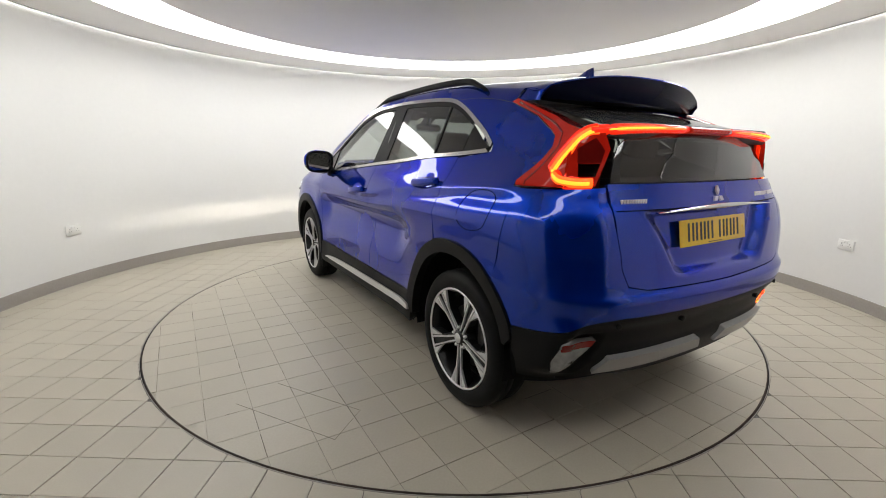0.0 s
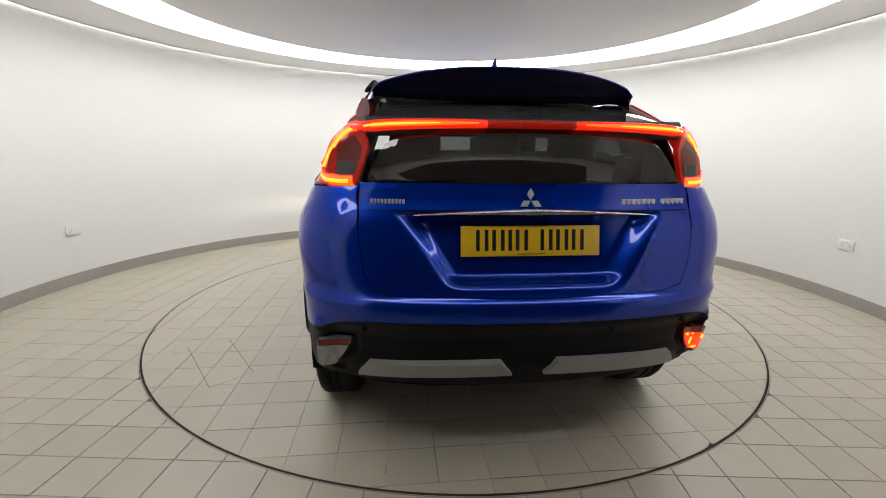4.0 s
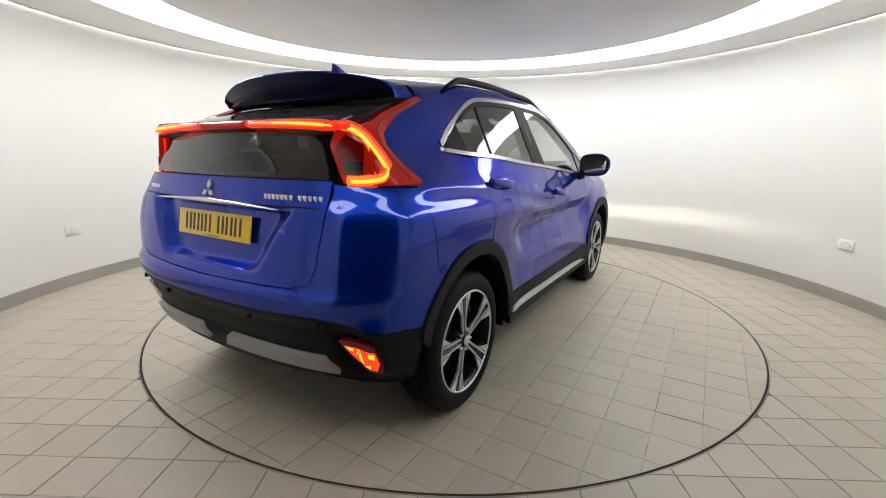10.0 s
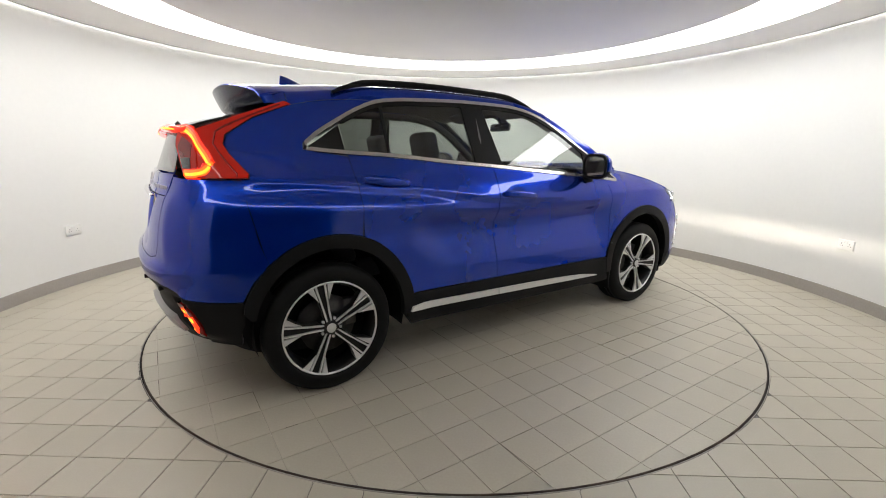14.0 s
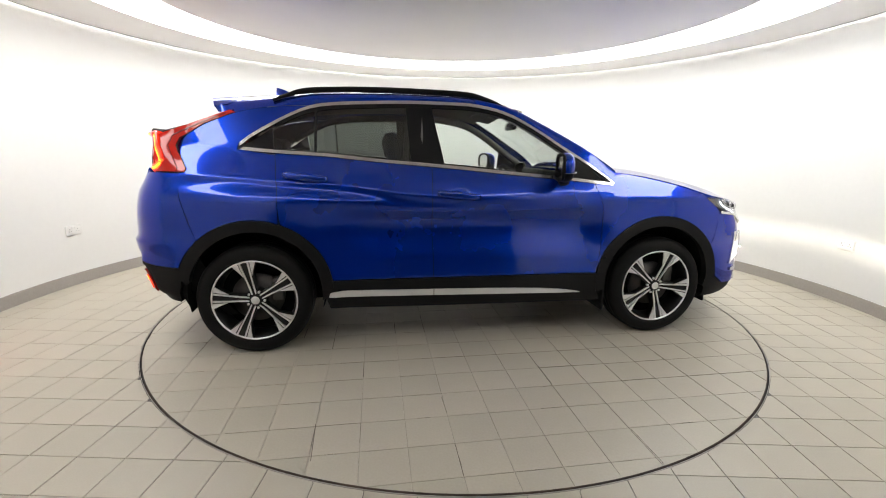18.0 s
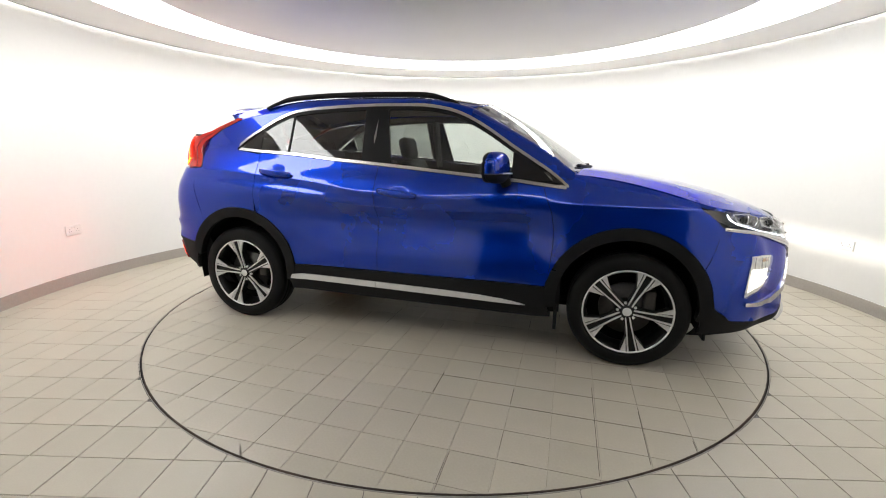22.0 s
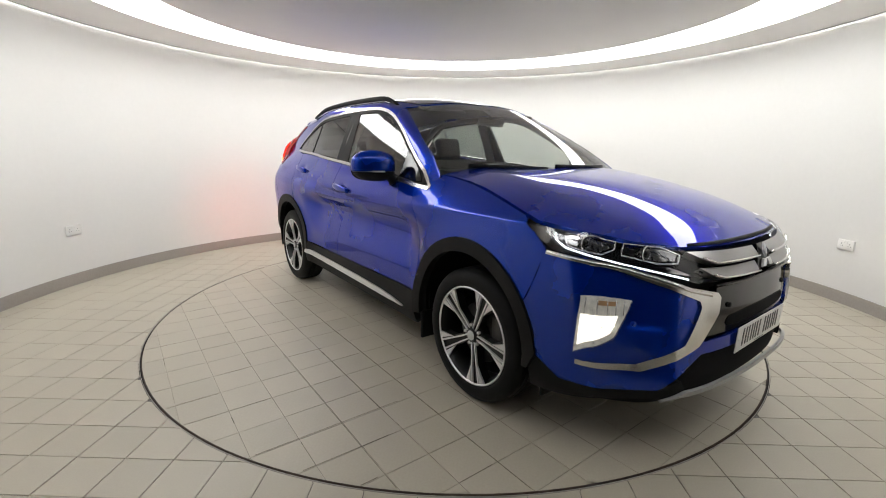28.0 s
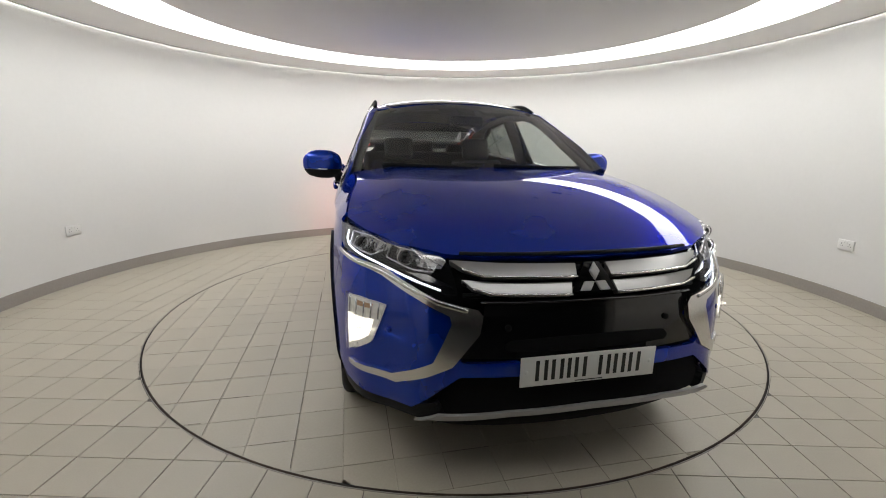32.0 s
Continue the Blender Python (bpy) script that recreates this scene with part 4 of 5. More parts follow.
    for nm, pts in (("grille_bar", [(-0.058, 0.868), (-0.30, 0.872), (-0.490, 0.878), (-0.455, 0.858), (-0.385, 0.836), (-0.066, 0.831)]), ("grille_bar", [(-0.078, 0.809), (-0.30, 0.812), (-0.455, 0.818), (-0.425, 0.796), (-0.365, 0.780), (-0.088, 0.773)])):
        poly = [(nose_a(y if s < 0 else -y, z), z) for y, z in fill(pts, 3)]
        zl = pts[-1][1]
        bar = car_part(nm, patch(poly, lambda a, z: nose(a, z) + Vector((0.010 - 0.50 * (z - zl), 0, 0)), (1, 0, 0), (3.0, 0.012), 0.03), GRILLE_GREY, label="satin grey grille bar with a bright lower edge")
        a, b, c = pts[-1], pts[-2], pts[-3]
        line = [(a[0] + (b[0] - a[0]) * k / 8, a[1] + (b[1] - a[1]) * k / 8) for k in range(9)] + [(b[0] + (c[0] - b[0]) * k / 4, b[1] + (c[1] - b[1]) * k / 4) for k in range(1, 5)]
        line = [nose(nose_a(y if s < 0 else -y, z), z) + Vector((0.013, 0, 0.000)) for y, z in line]
        part("bright_edge", tube(line, 0.0050, 6), CHROME, bar)

face = [(-0.385, 0.738), (-0.2, 0.748), (0.2, 0.748), (0.385, 0.738), (0.395, 0.65), (0.43, 0.60), (0.465, 0.550), (0.25, 0.548), (-0.25, 0.548), (-0.465, 0.550), (-0.43, 0.60), (-0.395, 0.65)]
car_part("grille_face", patch(nose_poly(face, 3), nose, (1, 0, 0), (3.0, 0.03), 0.03, lift=-0.012), GLOSS_BLACK, label="gloss black bumper centre")
slot = soft([(-0.29, 0.622), (0.29, 0.622), (0.325, 0.590), (0.30, 0.570), (-0.30, 0.570), (-0.325, 0.590)], 1)
car_part("lower_air_slot", patch(nose_poly(slot, 3), nose, (1, 0, 0), (3.0, 0.03), 0.004, lift=-0.009), UNDER)
car_part("grille_shelf", tube([nose(nose_a(-0.40 + 0.8 * k / 16, 0.750), 0.750) + Vector((-0.002, 0, 0)) for k in range(17)], (0.012, 0.006), 8), GLOSS_BLACK)
for z in (0.895, 0.850, 0.800, 0.763):
    car_part("grille_mesh", tube([nose(nose_a(-0.45 + 0.9 * k / 16, z), z) - Vector((0.028, 0, 0)) for k in range(17)], (0.010, 0.008), 6), CLAD)
skid = [(-0.61, 0.303), (-0.54, 0.348), (-0.30, 0.370), (0, 0.376), (0.30, 0.370), (0.54, 0.348), (0.61, 0.303), (0.56, 0.326), (0.30, 0.353), (0, 0.358), (-0.30, 0.353), (-0.56, 0.326)]
car_part("front_skid_plate", patch(nose_poly(skid, 2), nose, (1, 0, 0), (3.0, 0.02), 0.014, lift=0.012), DARK_SILVER, label="silver skid strip under the front bumper")
car_part("lower_grille", patch(nose_poly([(-0.52, 0.44), (-0.465, 0.482), (0.465, 0.482), (0.52, 0.44), (0.56, 0.33), (-0.56, 0.33)], 3), lambda a, z: nose(a, z) - Vector((0.035, 0, 0)), (1, 0, 0), (4.0, 0.03), 0.0), UNDER)


def emblem(parent, place, out, size, mat):
    """Three plain lozenges."""
    up, right = (Vector((0, 0, 1)) - out * out.z).normalized(), Vector((0, 0, 1)).cross(out).normalized()
    for k in range(3):
        a = radians(90 + 120 * k)
        d, e = up * math.sin(a) + right * math.cos(a), up * math.cos(a) - right * math.sin(a)
        bm = bmesh.new()
        c = place + d * size * 0.5
        ring = [place + d * 0.03 * size, c + e * size * 0.29, place + d * size, c - e * size * 0.29]
        lo, hi = [bm.verts.new(p) for p in ring], [bm.verts.new(p + out * 0.008 + (c - p) * 0.08) for p in ring]
        bm.faces.new(hi)
        for i in range(4):
            bm.faces.new((lo[i], lo[(i + 1) % 4], hi[(i + 1) % 4], hi[i]))
        bmesh.ops.recalc_face_normals(bm, faces=bm.faces)
        part("emblem_lozenge", bm, mat, parent, smooth=False)


core_block = car_part("emblem_base", patch(nose_poly([(-0.028, 0.872), (0.028, 0.872), (0.086, 0.776), (-0.086, 0.776)], 2), nose, (1, 0, 0), (3.0, 0.03), 0.03, lift=0.001), GLOSS_BLACK)
emblem(core_block, Vector((nose_x(0.815) + 0.006, 0, 0.812)), Vector((1, 0, 0.30)).normalized(), 0.066, BRIGHT)


def plate(name, centre, out, mat, label):
    """A number plate with plain dark bars for its characters."""
    up = Vector((0, 0, 1)) - out * out.z
    up.normalize()
    right = up.cross(out).normalized()
    rot = Matrix((right, up, out)).transposed().to_4x4()
    at = Matrix.Translation(centre) @ rot
    bm = box_bm(0.52, 0.111, 0.004, (0, 0, 0), 0.0015)
    bm.transform(at)
    pl = car_part(name, bm, mat, label=label)
    x = -0.205
    for k in range(7):
        if k == 4:
            x += 0.033
        w = 0.014 if k == 2 else 0.046
        for c in ([x + 0.007] if k == 2 else [x + 0.007, x + w - 0.007]):
            bm = box_bm(0.0135, 0.076, 0.001, (c, 0.003, 0.0025))
            bm.transform(at)
            part("character_bar", bm, INK, pl, smooth=False)
        x += w + 0.0135
    for sx in (-0.238, 0.238):
        bm = lathe([(0, 0.0045), (0.005, 0.004), (0.007, 0.002)], 14)
        bm.transform(at @ Matrix.Translation((sx, 0, 0)))
        part("screw_cap", bm, mat, pl)
    bm = box_bm(0.105, 0.003, 0.001, (0.0, -0.048, 0.0025))
    bm.transform(at)
    part("maker_bar", bm, INK, pl, smooth=False)
    return pl


plate("front_number_plate", Vector((2.284, -0.008, 0.507)), Vector((1, 0, -0.02)).normalized(), PLATE_W, "white number plate with dark characters")
plate("rear_number_plate", Vector((-2.034, 0.006, 0.926)), Vector((-1, 0, 0.17)).normalized(), PLATE_Y, "yellow number plate with dark characters")

# ---- rear details ----
LAMP_Y = curve((1.10, 0.752), (1.16, 0.748), (1.22, 0.735), (1.27, 0.705), (1.33, 0.660), (1.46, 0.63))


def lamp_side(s):
    def f(x, z):
        y = side_y(x, z)
        if x < -1.70:
            t = min(1.0, (-1.70 - x) / 0.153)
            y += (LAMP_Y(z) - side_y(-1.853, z)) * t
        return Vector((x, s * y, z))
    return f


def lamp_back(s):
    def f(y, z):
        yo = LAMP_Y(z)
        t = (yo - y) / (yo - 0.59)
        return Vector((-1.853 - 0.066 * t ** 0.8 if t > 0 else -1.853, s * y, z))
    return f


def pocket(y):
    """How deep the lamp pockets sit in the lower bumper, deeper inboard."""
    return 0.022 - 0.014 * min(1.0, max(0.0, (abs(y) - 0.655) / 0.148))


def fog_tail(a, z):
    p = tail(a, z)
    return p + Vector((pocket(p.y) - 0.007, 0, 0))


gate_glass_x = curve((1.10, -2.020), (1.135, -2.000), (1.20, -1.975), (1.28, -1.945), (1.34, -1.925))
for _, s in MIR:
    o = (0, s, 0)
    body = [(-1.853, 1.116), (-1.672, 1.116), (-1.665, 1.130), (-1.730, 1.222), (-1.748, 1.262), (-1.733, 1.306), (-1.60, 1.393), (-1.42, 1.463), (-1.45, 1.474), (-1.60, 1.420), (-1.72, 1.374), (-1.853, 1.322), (-1.853, 1.22)]
    lamp = car_part("tail_light", patch(fill(body, 3), lamp_side(s), o, 0.02, 0.02, lift=0.006), RED, label="red tail light with a lit glowing edge")
    rear = [(LAMP_Y(1.116), 1.116), (LAMP_Y(1.22), 1.22), (LAMP_Y(1.322), 1.322), (0.618, 1.338), (0.592, 1.255), (0.612, 1.195), (0.640, 1.120)]
    part("rear_lens", patch(fill(rear, 4), lamp_back(s), (-1, 0, 0), 0.02, 0.02, lift=0.006), RED, lamp)
    dark = [(0.705, 1.255), (0.640, 1.295), (0.612, 1.250), (0.625, 1.205), (0.71, 1.205)]
    part("dark_window", patch(dark, lamp_back(s), (-1, 0, 0), 0.02, 0.003, lift=0.0075), RED_DARK, lamp)
    clear = [(0.708, 1.203), (0.628, 1.203), (0.645, 1.155), (0.708, 1.155)]
    rv = part("reversing_window", patch(clear, lamp_back(s), (-1, 0, 0), 0.02, 0.003, lift=0.0075), REFLECTOR, lamp, "clear ribbed reversing lens")
    part("clear_cover", patch(clear, lamp_back(s), (-1, 0, 0), 0.02, 0.003, lift=0.0105), PRIVACY, lamp)
    for k in range(6):
        z = 1.162 + 0.0075 * k
        part("lens_rib", tube([lamp_back(s)(y, z) + Vector((-0.0085, s * 0.003, 0)) for y in (0.645, 0.675, 0.705)], 0.0014, 5), RED_DARK, lamp)
    B, S = lamp_back(s), lamp_side(s)
    knots = [B(0.628, 1.322), B(0.655, 1.314), S(-1.852, 1.288), S(-1.838, 1.243), S(-1.818, 1.197), S(-1.812, 1.172), S(-1.832, 1.145), B(0.735, 1.135), B(0.695, 1.132), B(0.652, 1.133)]
    fine = []
    for k in range(len(knots) - 1):
        p0, p1, p2, p3 = knots[max(0, k - 1)], knots[k], knots[k + 1], knots[min(len(knots) - 1, k + 2)]
        for j in range(5):
            t = j / 5
            fine.append(0.5 * ((2 * p1) + (p2 - p0) * t + (2 * p0 - 5 * p1 + 4 * p2 - p3) * t * t + (3 * p1 - p0 - 3 * p2 + p3) * t**3))
    fine.append(knots[-1])
    mid = Vector((-1.70, s * 0.60, 1.22))
    out = [p - (p - mid).normalized() * 0.002 for p in fine]
    part("lit_band", tube(out, (0.0105, 0.029), 12), RED_LIT, lamp, "red glow round the light guide")
    out = [p + (p - mid).normalized() * 0.001 for p in fine]
    part("glowing_edge", tube(out, (0.0112, 0.0205), 12), RED_GLOW, lamp, "orange-red glowing light guide")
    out = [p + (p - mid).normalized() * 0.0045 for p in fine[2:-2]]
    part("glowing_core", tube(out, (0.0100, 0.0105), 10), CORE_GLOW, lamp, "amber-yellow glowing core of the light guide")
    # thin dark red tube for the shaded crease in the lens, following its outline
    rib = dense([(-1.715, 0, 1.119), (-1.712, 0, 1.132), (-1.762, 0, 1.212), (-1.786, 0, 1.262), (-1.768, 0, 1.318), (-1.72, 0, 1.348), (-1.60, 0, 1.403), (-1.47, 0, 1.457)], 4, False)
    part("lens_crease_line", tube([lamp_side(s)(x, z) + Vector((0, s * 0.005, 0)) for x, _, z in rib], (0.0035, 0.0055), 8), RED_DARK, lamp, "dark red line for the shaded crease in the red lens")
    # black gasket under the lamp and inner arm beside the upper glass
    gas = dense([(-1.85, 0, 1.112), (-1.669, 0, 1.112), (-1.662, 0, 1.130), (-1.728, 0, 1.222), (-1.745, 0, 1.262), (-1.730, 0, 1.305), (-1.60, 0, 1.390), (-1.43, 0, 1.460)], 4, False)
    part("gasket", tube([lamp_side(s)(x, z) for x, _, z in gas], 0.0035, 6), GLOSS_BLACK, lamp)
    bm = bmesh.new()
    rows = []
    for k in range(11):
        x = -1.86 + 0.43 * k / 10
        z = 1.322 + (1.476 - 1.322) * k / 10
        p = lamp_side(s)(x, z)
        w = 0.085 - 0.03 * k / 10
        rows.append([bm.verts.new(p + Vector((0, s * 0.005, 0))), bm.verts.new(p + Vector((0, -s * w * 0.5, 0.008))), bm.verts.new(p + Vector((0, -s * w, -0.006)))])
    for p, q in zip(rows, rows[1:]):
        for i in (0, 1):
            bm.faces.new((p[i], q[i], q[i + 1], p[i + 1]))
    bmesh.ops.recalc_face_normals(bm, faces=bm.faces)
    part("upper_arm", bm, RED_DARK, lamp)
    # light bar, lit in its outer third
    pts = [(-1.920 - 0.016 * (1 - (y / 0.6) ** 2) + 0.05 * max(0, y - 0.56) / 0.07, s * y, 1.340 - 0.014 * (y / 0.6) ** 4) for y in [0.165 + (0.640 - 0.165) * k / 14 for k in range(15)]]
    part("light_bar", tube(pts, [(0.030, 0.0155 + 0.0065 * k / 14) for k in range(15)], 12), RED_LIT, lamp)
    glow = [Vector(p) + Vector((-0.0275, 0, 0.001)) for p in pts[1:]]
    part("bar_glow", tube(glow, [(0.007, 0.003 + 0.006 * min(1, k / 6)) for k in range(14)], 8), RED_GLOW, lamp, "orange-red glowing light guide")
    core = [p + Vector((-0.004, 0, 0)) for p in glow[4:-1]]
    part("bar_core", tube(core, [(0.005, 0.0022 + 0.0026 * min(1, k / 4)) for k in range(len(core))], 8), CORE_GLOW, lamp, "amber-yellow glowing core of the light guide")
    fogp = [(0.800, 0.540), (0.666, 0.550), (0.690, 0.495), (0.738, 0.416), (0.798, 0.402), (0.808, 0.455)]
    pod = car_part("rear_fog_light", patch(soft([(tail_a(y * s, z), z) for y, z in fill(fogp, 3)], 1), fog_tail, (-1, 0, 0), (3.0, 0.02), 0.02, lift=0.003), RED_DARK if s < 0 else CLEAR_POD, label="lit red rear fog light in its pod" if s < 0 else "unlit white reversing light with a red reflector")
    if s < 0:
        lit = [(0.798, 0.506), (0.684, 0.524), (0.702, 0.488), (0.744, 0.432), (0.790, 0.424), (0.801, 0.455)]
        part("bulb_glow", patch([(tail_a(y * s, z), z) for y, z in fill(lit, 3)], fog_tail, (-1, 0, 0), (3.0, 0.02), 0.003, lift=0.005), FOG_GLOW, pod, "bright red glow")
        for quad in (((0.742, 0.512), (0.731, 0.514), (0.733, 0.462), (0.743, 0.450)), ((0.795, 0.500), (0.779, 0.503), (0.777, 0.484), (0.794, 0.478)), ((0.714, 0.515), (0.689, 0.520), (0.701, 0.507), (0.714, 0.503)), ((0.775, 0.446), (0.758, 0.444), (0.748, 0.436), (0.770, 0.432))):
            part("reflector_streak", patch([(tail_a(y * s, z), z) for y, z in fill(list(quad), 2)], fog_tail, (-1, 0, 0), (3.0, 0.02), 0.002, lift=0.0065), CORE_GLOW, pod, "bright orange streak of the lit reflector")
        # bulb in a short glowing hood, added to throw its red light backwards onto the wall
        aim = Vector((-1, s * 0.14, 0)).normalized()
        base = fog_tail(tail_a(0.735 * s, 0.500), 0.500) + aim * 0.006
        bulb = bmesh.new()
        bmesh.ops.create_icosphere(bulb, subdivisions=2, radius=0.004, matrix=Matrix.Translation(base))
        part("bulb_filament", bulb, RED_FILAMENT, pod)
        hood = lathe([(0.0, -0.006), (0.0068, -0.006), (0.0068, 0.012), (0.0058, 0.012), (0.0058, -0.0045), (0.0, -0.0045)], 16)
        hood.transform(Matrix.Translation(base) @ aim.to_track_quat("Z", "Y").to_matrix().to_4x4())
        part("bulb_hood", hood, FOG_GLOW, pod)
    else:
        red = [(0.796, 0.538), (0.672, 0.547), (0.680, 0.518), (0.798, 0.508)]
        part("red_reflector", patch([(tail_a(y * s, z), z) for y, z in fill(red, 3)], fog_tail, (-1, 0, 0), (3.0, 0.02), 0.003, lift=0.006), RED_DARK, pod)
    strip = soft([(0.606, 0.462), (0.60, 0.463), (0.35, 0.470), (0.115, 0.472), (0.108, 0.472), (0.060, 0.414), (0.066, 0.412), (0.35, 0.408), (0.60, 0.398), (0.655, 0.392)], 1)
    car_part("rear_skid_strip", patch([(tail_a(y * s, z), z) for y, z in fill(strip, 2)], tail, (-1, 0, 0), (3.0, 0.02), 0.03, lift=0.014), DARK_SILVER, label="silver skid strip under the rear bumper")
    for y, z in ((0.30, 0.60), (0.62, 0.61)):
        q = tail(tail_a(y * s, z), z)
        d = Vector((-1, s * (0.05 if y < 0.5 else 0.35), 0)).normalized()
        car_part("parking_sensor", tube([q - d * 0.01, q + d * 0.006, q + d * 0.007], [0.011, 0.011, 0.008], 14), CLAD)

# black lower rear bumper
top = [(0.78, 0.595), (0.70, 0.625), (0.6, 0.640), (0.3, 0.640), (0.0, 0.638)]
bot = [(0.0, 0.345), (0.35, 0.350), (0.60, 0.365), (0.75, 0.362)]
half = [(tail_b(-1.735, 0.555), 0.555), (tail_b(-1.85, 0.568), 0.568)] + [(tail_a(y, z), z) for y, z in top]
under = [(tail_a(y, z), z) for y, z in bot] + [(tail_b(-1.88, 0.352), 0.352), (tail_b(-1.76, 0.345), 0.345), (tail_b(-1.735, 0.45), 0.45)]
outline = half + [(-a, z) for a, z in reversed(half[:-1])] + [(-a, z) for a, z in reversed(under)] + under[1:]


def low_tail(a, z):
    p = tail(a, z)
    d = 0.020 * step(0.63, 0.57, z) * step(0.44, 0.50, z) * step(62, 45, abs(a))
    y = abs(p.y)
    inner = 0.646 + 0.55 * max(0.0, 0.50 - z)
    d += pocket(y) * step(inner - 0.006, inner + 0.006, y) * step(0.822, 0.808, y) * step(0.392, 0.402, z) * step(0.572, 0.562, z)
    return p + Vector((d, 0, 0))


car_part("rear_bumper_cladding", patch(fill(outline, 2), low_tail, (-1, 0, 0), (1.0, 0.01), 0.03, lift=-0.003), CLAD)

# rear glazing
def gate_glass(y, z):
    return Vector((gate_glass_x(z) + 0.16 * y * y, y, z))


half = [(0.598, 1.136), (0.590, 1.165), (0.565, 1.215), (0.535, 1.262), (0.480, 1.300), (0.40, 1.322)]
gl = [(0, 1.134)] + half + [(0, 1.334)] + [(-y, z) for y, z in reversed(half)]
car_part("tailgate_window", patch(gl, gate_glass, (-1, 0, 0), 0.04, 0.0), REAR_GLASS)
edge = [(0.598, 1.136), (0.590, 1.165), (0.565, 1.215), (0.535, 1.262), (0.480, 1.300), (0.40, 1.322), (0.36, 1.312), (0.45, 1.290), (0.50, 1.255), (0.53, 1.21), (0.55, 1.150), (0.55, 1.136)]
for s in (-1, 1):
    car_part("window_border", patch([(y * s, z) for y, z in edge], lambda y, z: gate_glass(y, z) + Vector((0.004, 0, 0)), (-1, 0, 0), 0.04, 0.0), GLOSS_BLACK)
pts = [(-1.936, 0.165 * (k - 7) / 7, 1.340) for k in range(15)]
car_part("brake_light_bar", tube(pts, (0.030, 0.0155), 12), RED, label="dark red centre of the rear light bar, faintly glowing")
for k in range(-5, 6):
    bm = box_bm(0.004, 0.018, 0.010, (-1.9645, 0.028 * k, 1.341), 0.001)
    part("led_window", bm, RED, bpy.data.objects["brake_light_bar"])


def upper_glass(x, y):
    t = (x + 1.93) / 0.50
    return Vector((x, y, 1.350 + 0.126 * t + 0.008 * math.sin(math.pi * t) - 0.06 * y * y))


ug = []
for k in range(9):
    x = -1.93 + 0.52 * k / 8
    ug.append((x, 0.590 - 0.05 * k / 8))
car_part("upper_rear_window", patch(ug + [(x, -y) for x, y in reversed(ug)], upper_glass, (0, 0, 1), 0.05, 0.0), UPPER_GLASS)

# spoiler: top skin, lip and hollow underside
def spoil_top(x, y):
    a = abs(y)
    return Vector((x, y, top_z(x, y) + (0.010 * (a / 0.59) ** 2 - 0.020 * max(0.0, (a - 0.548) / 0.044) ** 2) * step(-1.42, -1.56, x)))


SPW = 0.592


def trail(y):
    return -1.668 + 0.118 * (abs(y) / SPW) ** 2.2


ys = [SPW * math.sin(math.pi / 2 * k / 14) for k in range(-14, 15)]
sp = [(-1.43, top_edge(-1.43)), (-1.48, 0.592)] + [(trail(y), y) for y in reversed(ys)] + [(-1.48, -0.592), (-1.43, -top_edge(-1.43))]
spoiler = car_part("spoiler", patch(sp, spoil_top, (0, 0, 1), 0.04, 0.0), PAINT, label="blue roof spoiler with a hollow dark underside")
bm = bmesh.new()
rows = []
for y in ys:
    p = spoil_top(trail(y), y)
    e = 1 - (abs(y) / SPW) ** 4
    zb = min(1.464 + 0.010 * (y / SPW) ** 2, p.z - 0.014)
    foot = Vector((trail(y) + 0.045, y * 0.985, zb))
    rows.append([bm.verts.new(q) for q in (p, p + Vector((-0.003, 0, -0.006)), p * 0.62 + foot * 0.38 + Vector((-0.006, 0, 0)), p * 0.12 + foot * 0.88 + Vector((-0.002, 0, 0)), foot + Vector((0.012, 0, -0.002)), Vector((-1.462, y * 0.96, zb + 0.004)))])
cut = [[v.co.copy() for v in r] for r in rows]
bm.free()
for nm, lo, hi, mat in (("spoiler_lip", 0, 1, PAINT), ("spoiler_underside", 1, 5, SPOILER_BLACK)):
    bm = bmesh.new()
    rows = [[bm.verts.new(v) for v in r[lo:hi + 1]] for r in cut]
    for p, q in zip(rows, rows[1:]):
        for i in range(hi - lo):
            bm.faces.new((p[i], q[i], q[i + 1], p[i + 1]))
    bmesh.ops.recalc_face_normals(bm, faces=bm.faces)
    part(nm, bm, mat, spoiler)
for s in (-1, 1):
    bm = bmesh.new()
    ya, yb = top_edge(-1.43), side_y(-1.43, 1.46)
    a, b = [], []
    for k in range(9):
        t = k / 8
        x = -1.43 + (trail(SPW) + 1.43) * t
        a.append(bm.verts.new(spoil_top(x, s * (ya + (SPW - ya) * t)) + Vector((0, 0, 0.001))))
        b.append(bm.verts.new(Vector((x + 0.02 * t, s * (yb + (SPW - 0.002 - yb) * t), 1.460 + (a[-1].co.z - 0.038 - 1.460) * t ** 2))))
    for i in range(8):
        bm.faces.new((a[i], a[i + 1], b[i + 1], b[i]) if s < 0 else (a[i], b[i], b[i + 1], a[i + 1]))
    part("spoiler_cheek", bm, PAINT, spoiler)
# aerial fin
bm = bmesh.new()
ztop = roof_c(-1.22) - 0.002
lo = [bm.verts.new((x, w, ztop)) for x, w in ((-1.31, 0.006), (-1.25, 0.026), (-1.12, 0.004), (-1.12, -0.004), (-1.25, -0.026), (-1.31, -0.006))]
hi = [bm.verts.new((x, w, z)) for x, w, z in ((-1.300, 0.003, 1.692), (-1.262, 0.005, 1.684), (-1.12, 0.003, ztop + 0.004), (-1.12, -0.003, ztop + 0.004), (-1.262, -0.005, 1.684), (-1.300, -0.003, 1.692))]
bm.faces.new(hi)
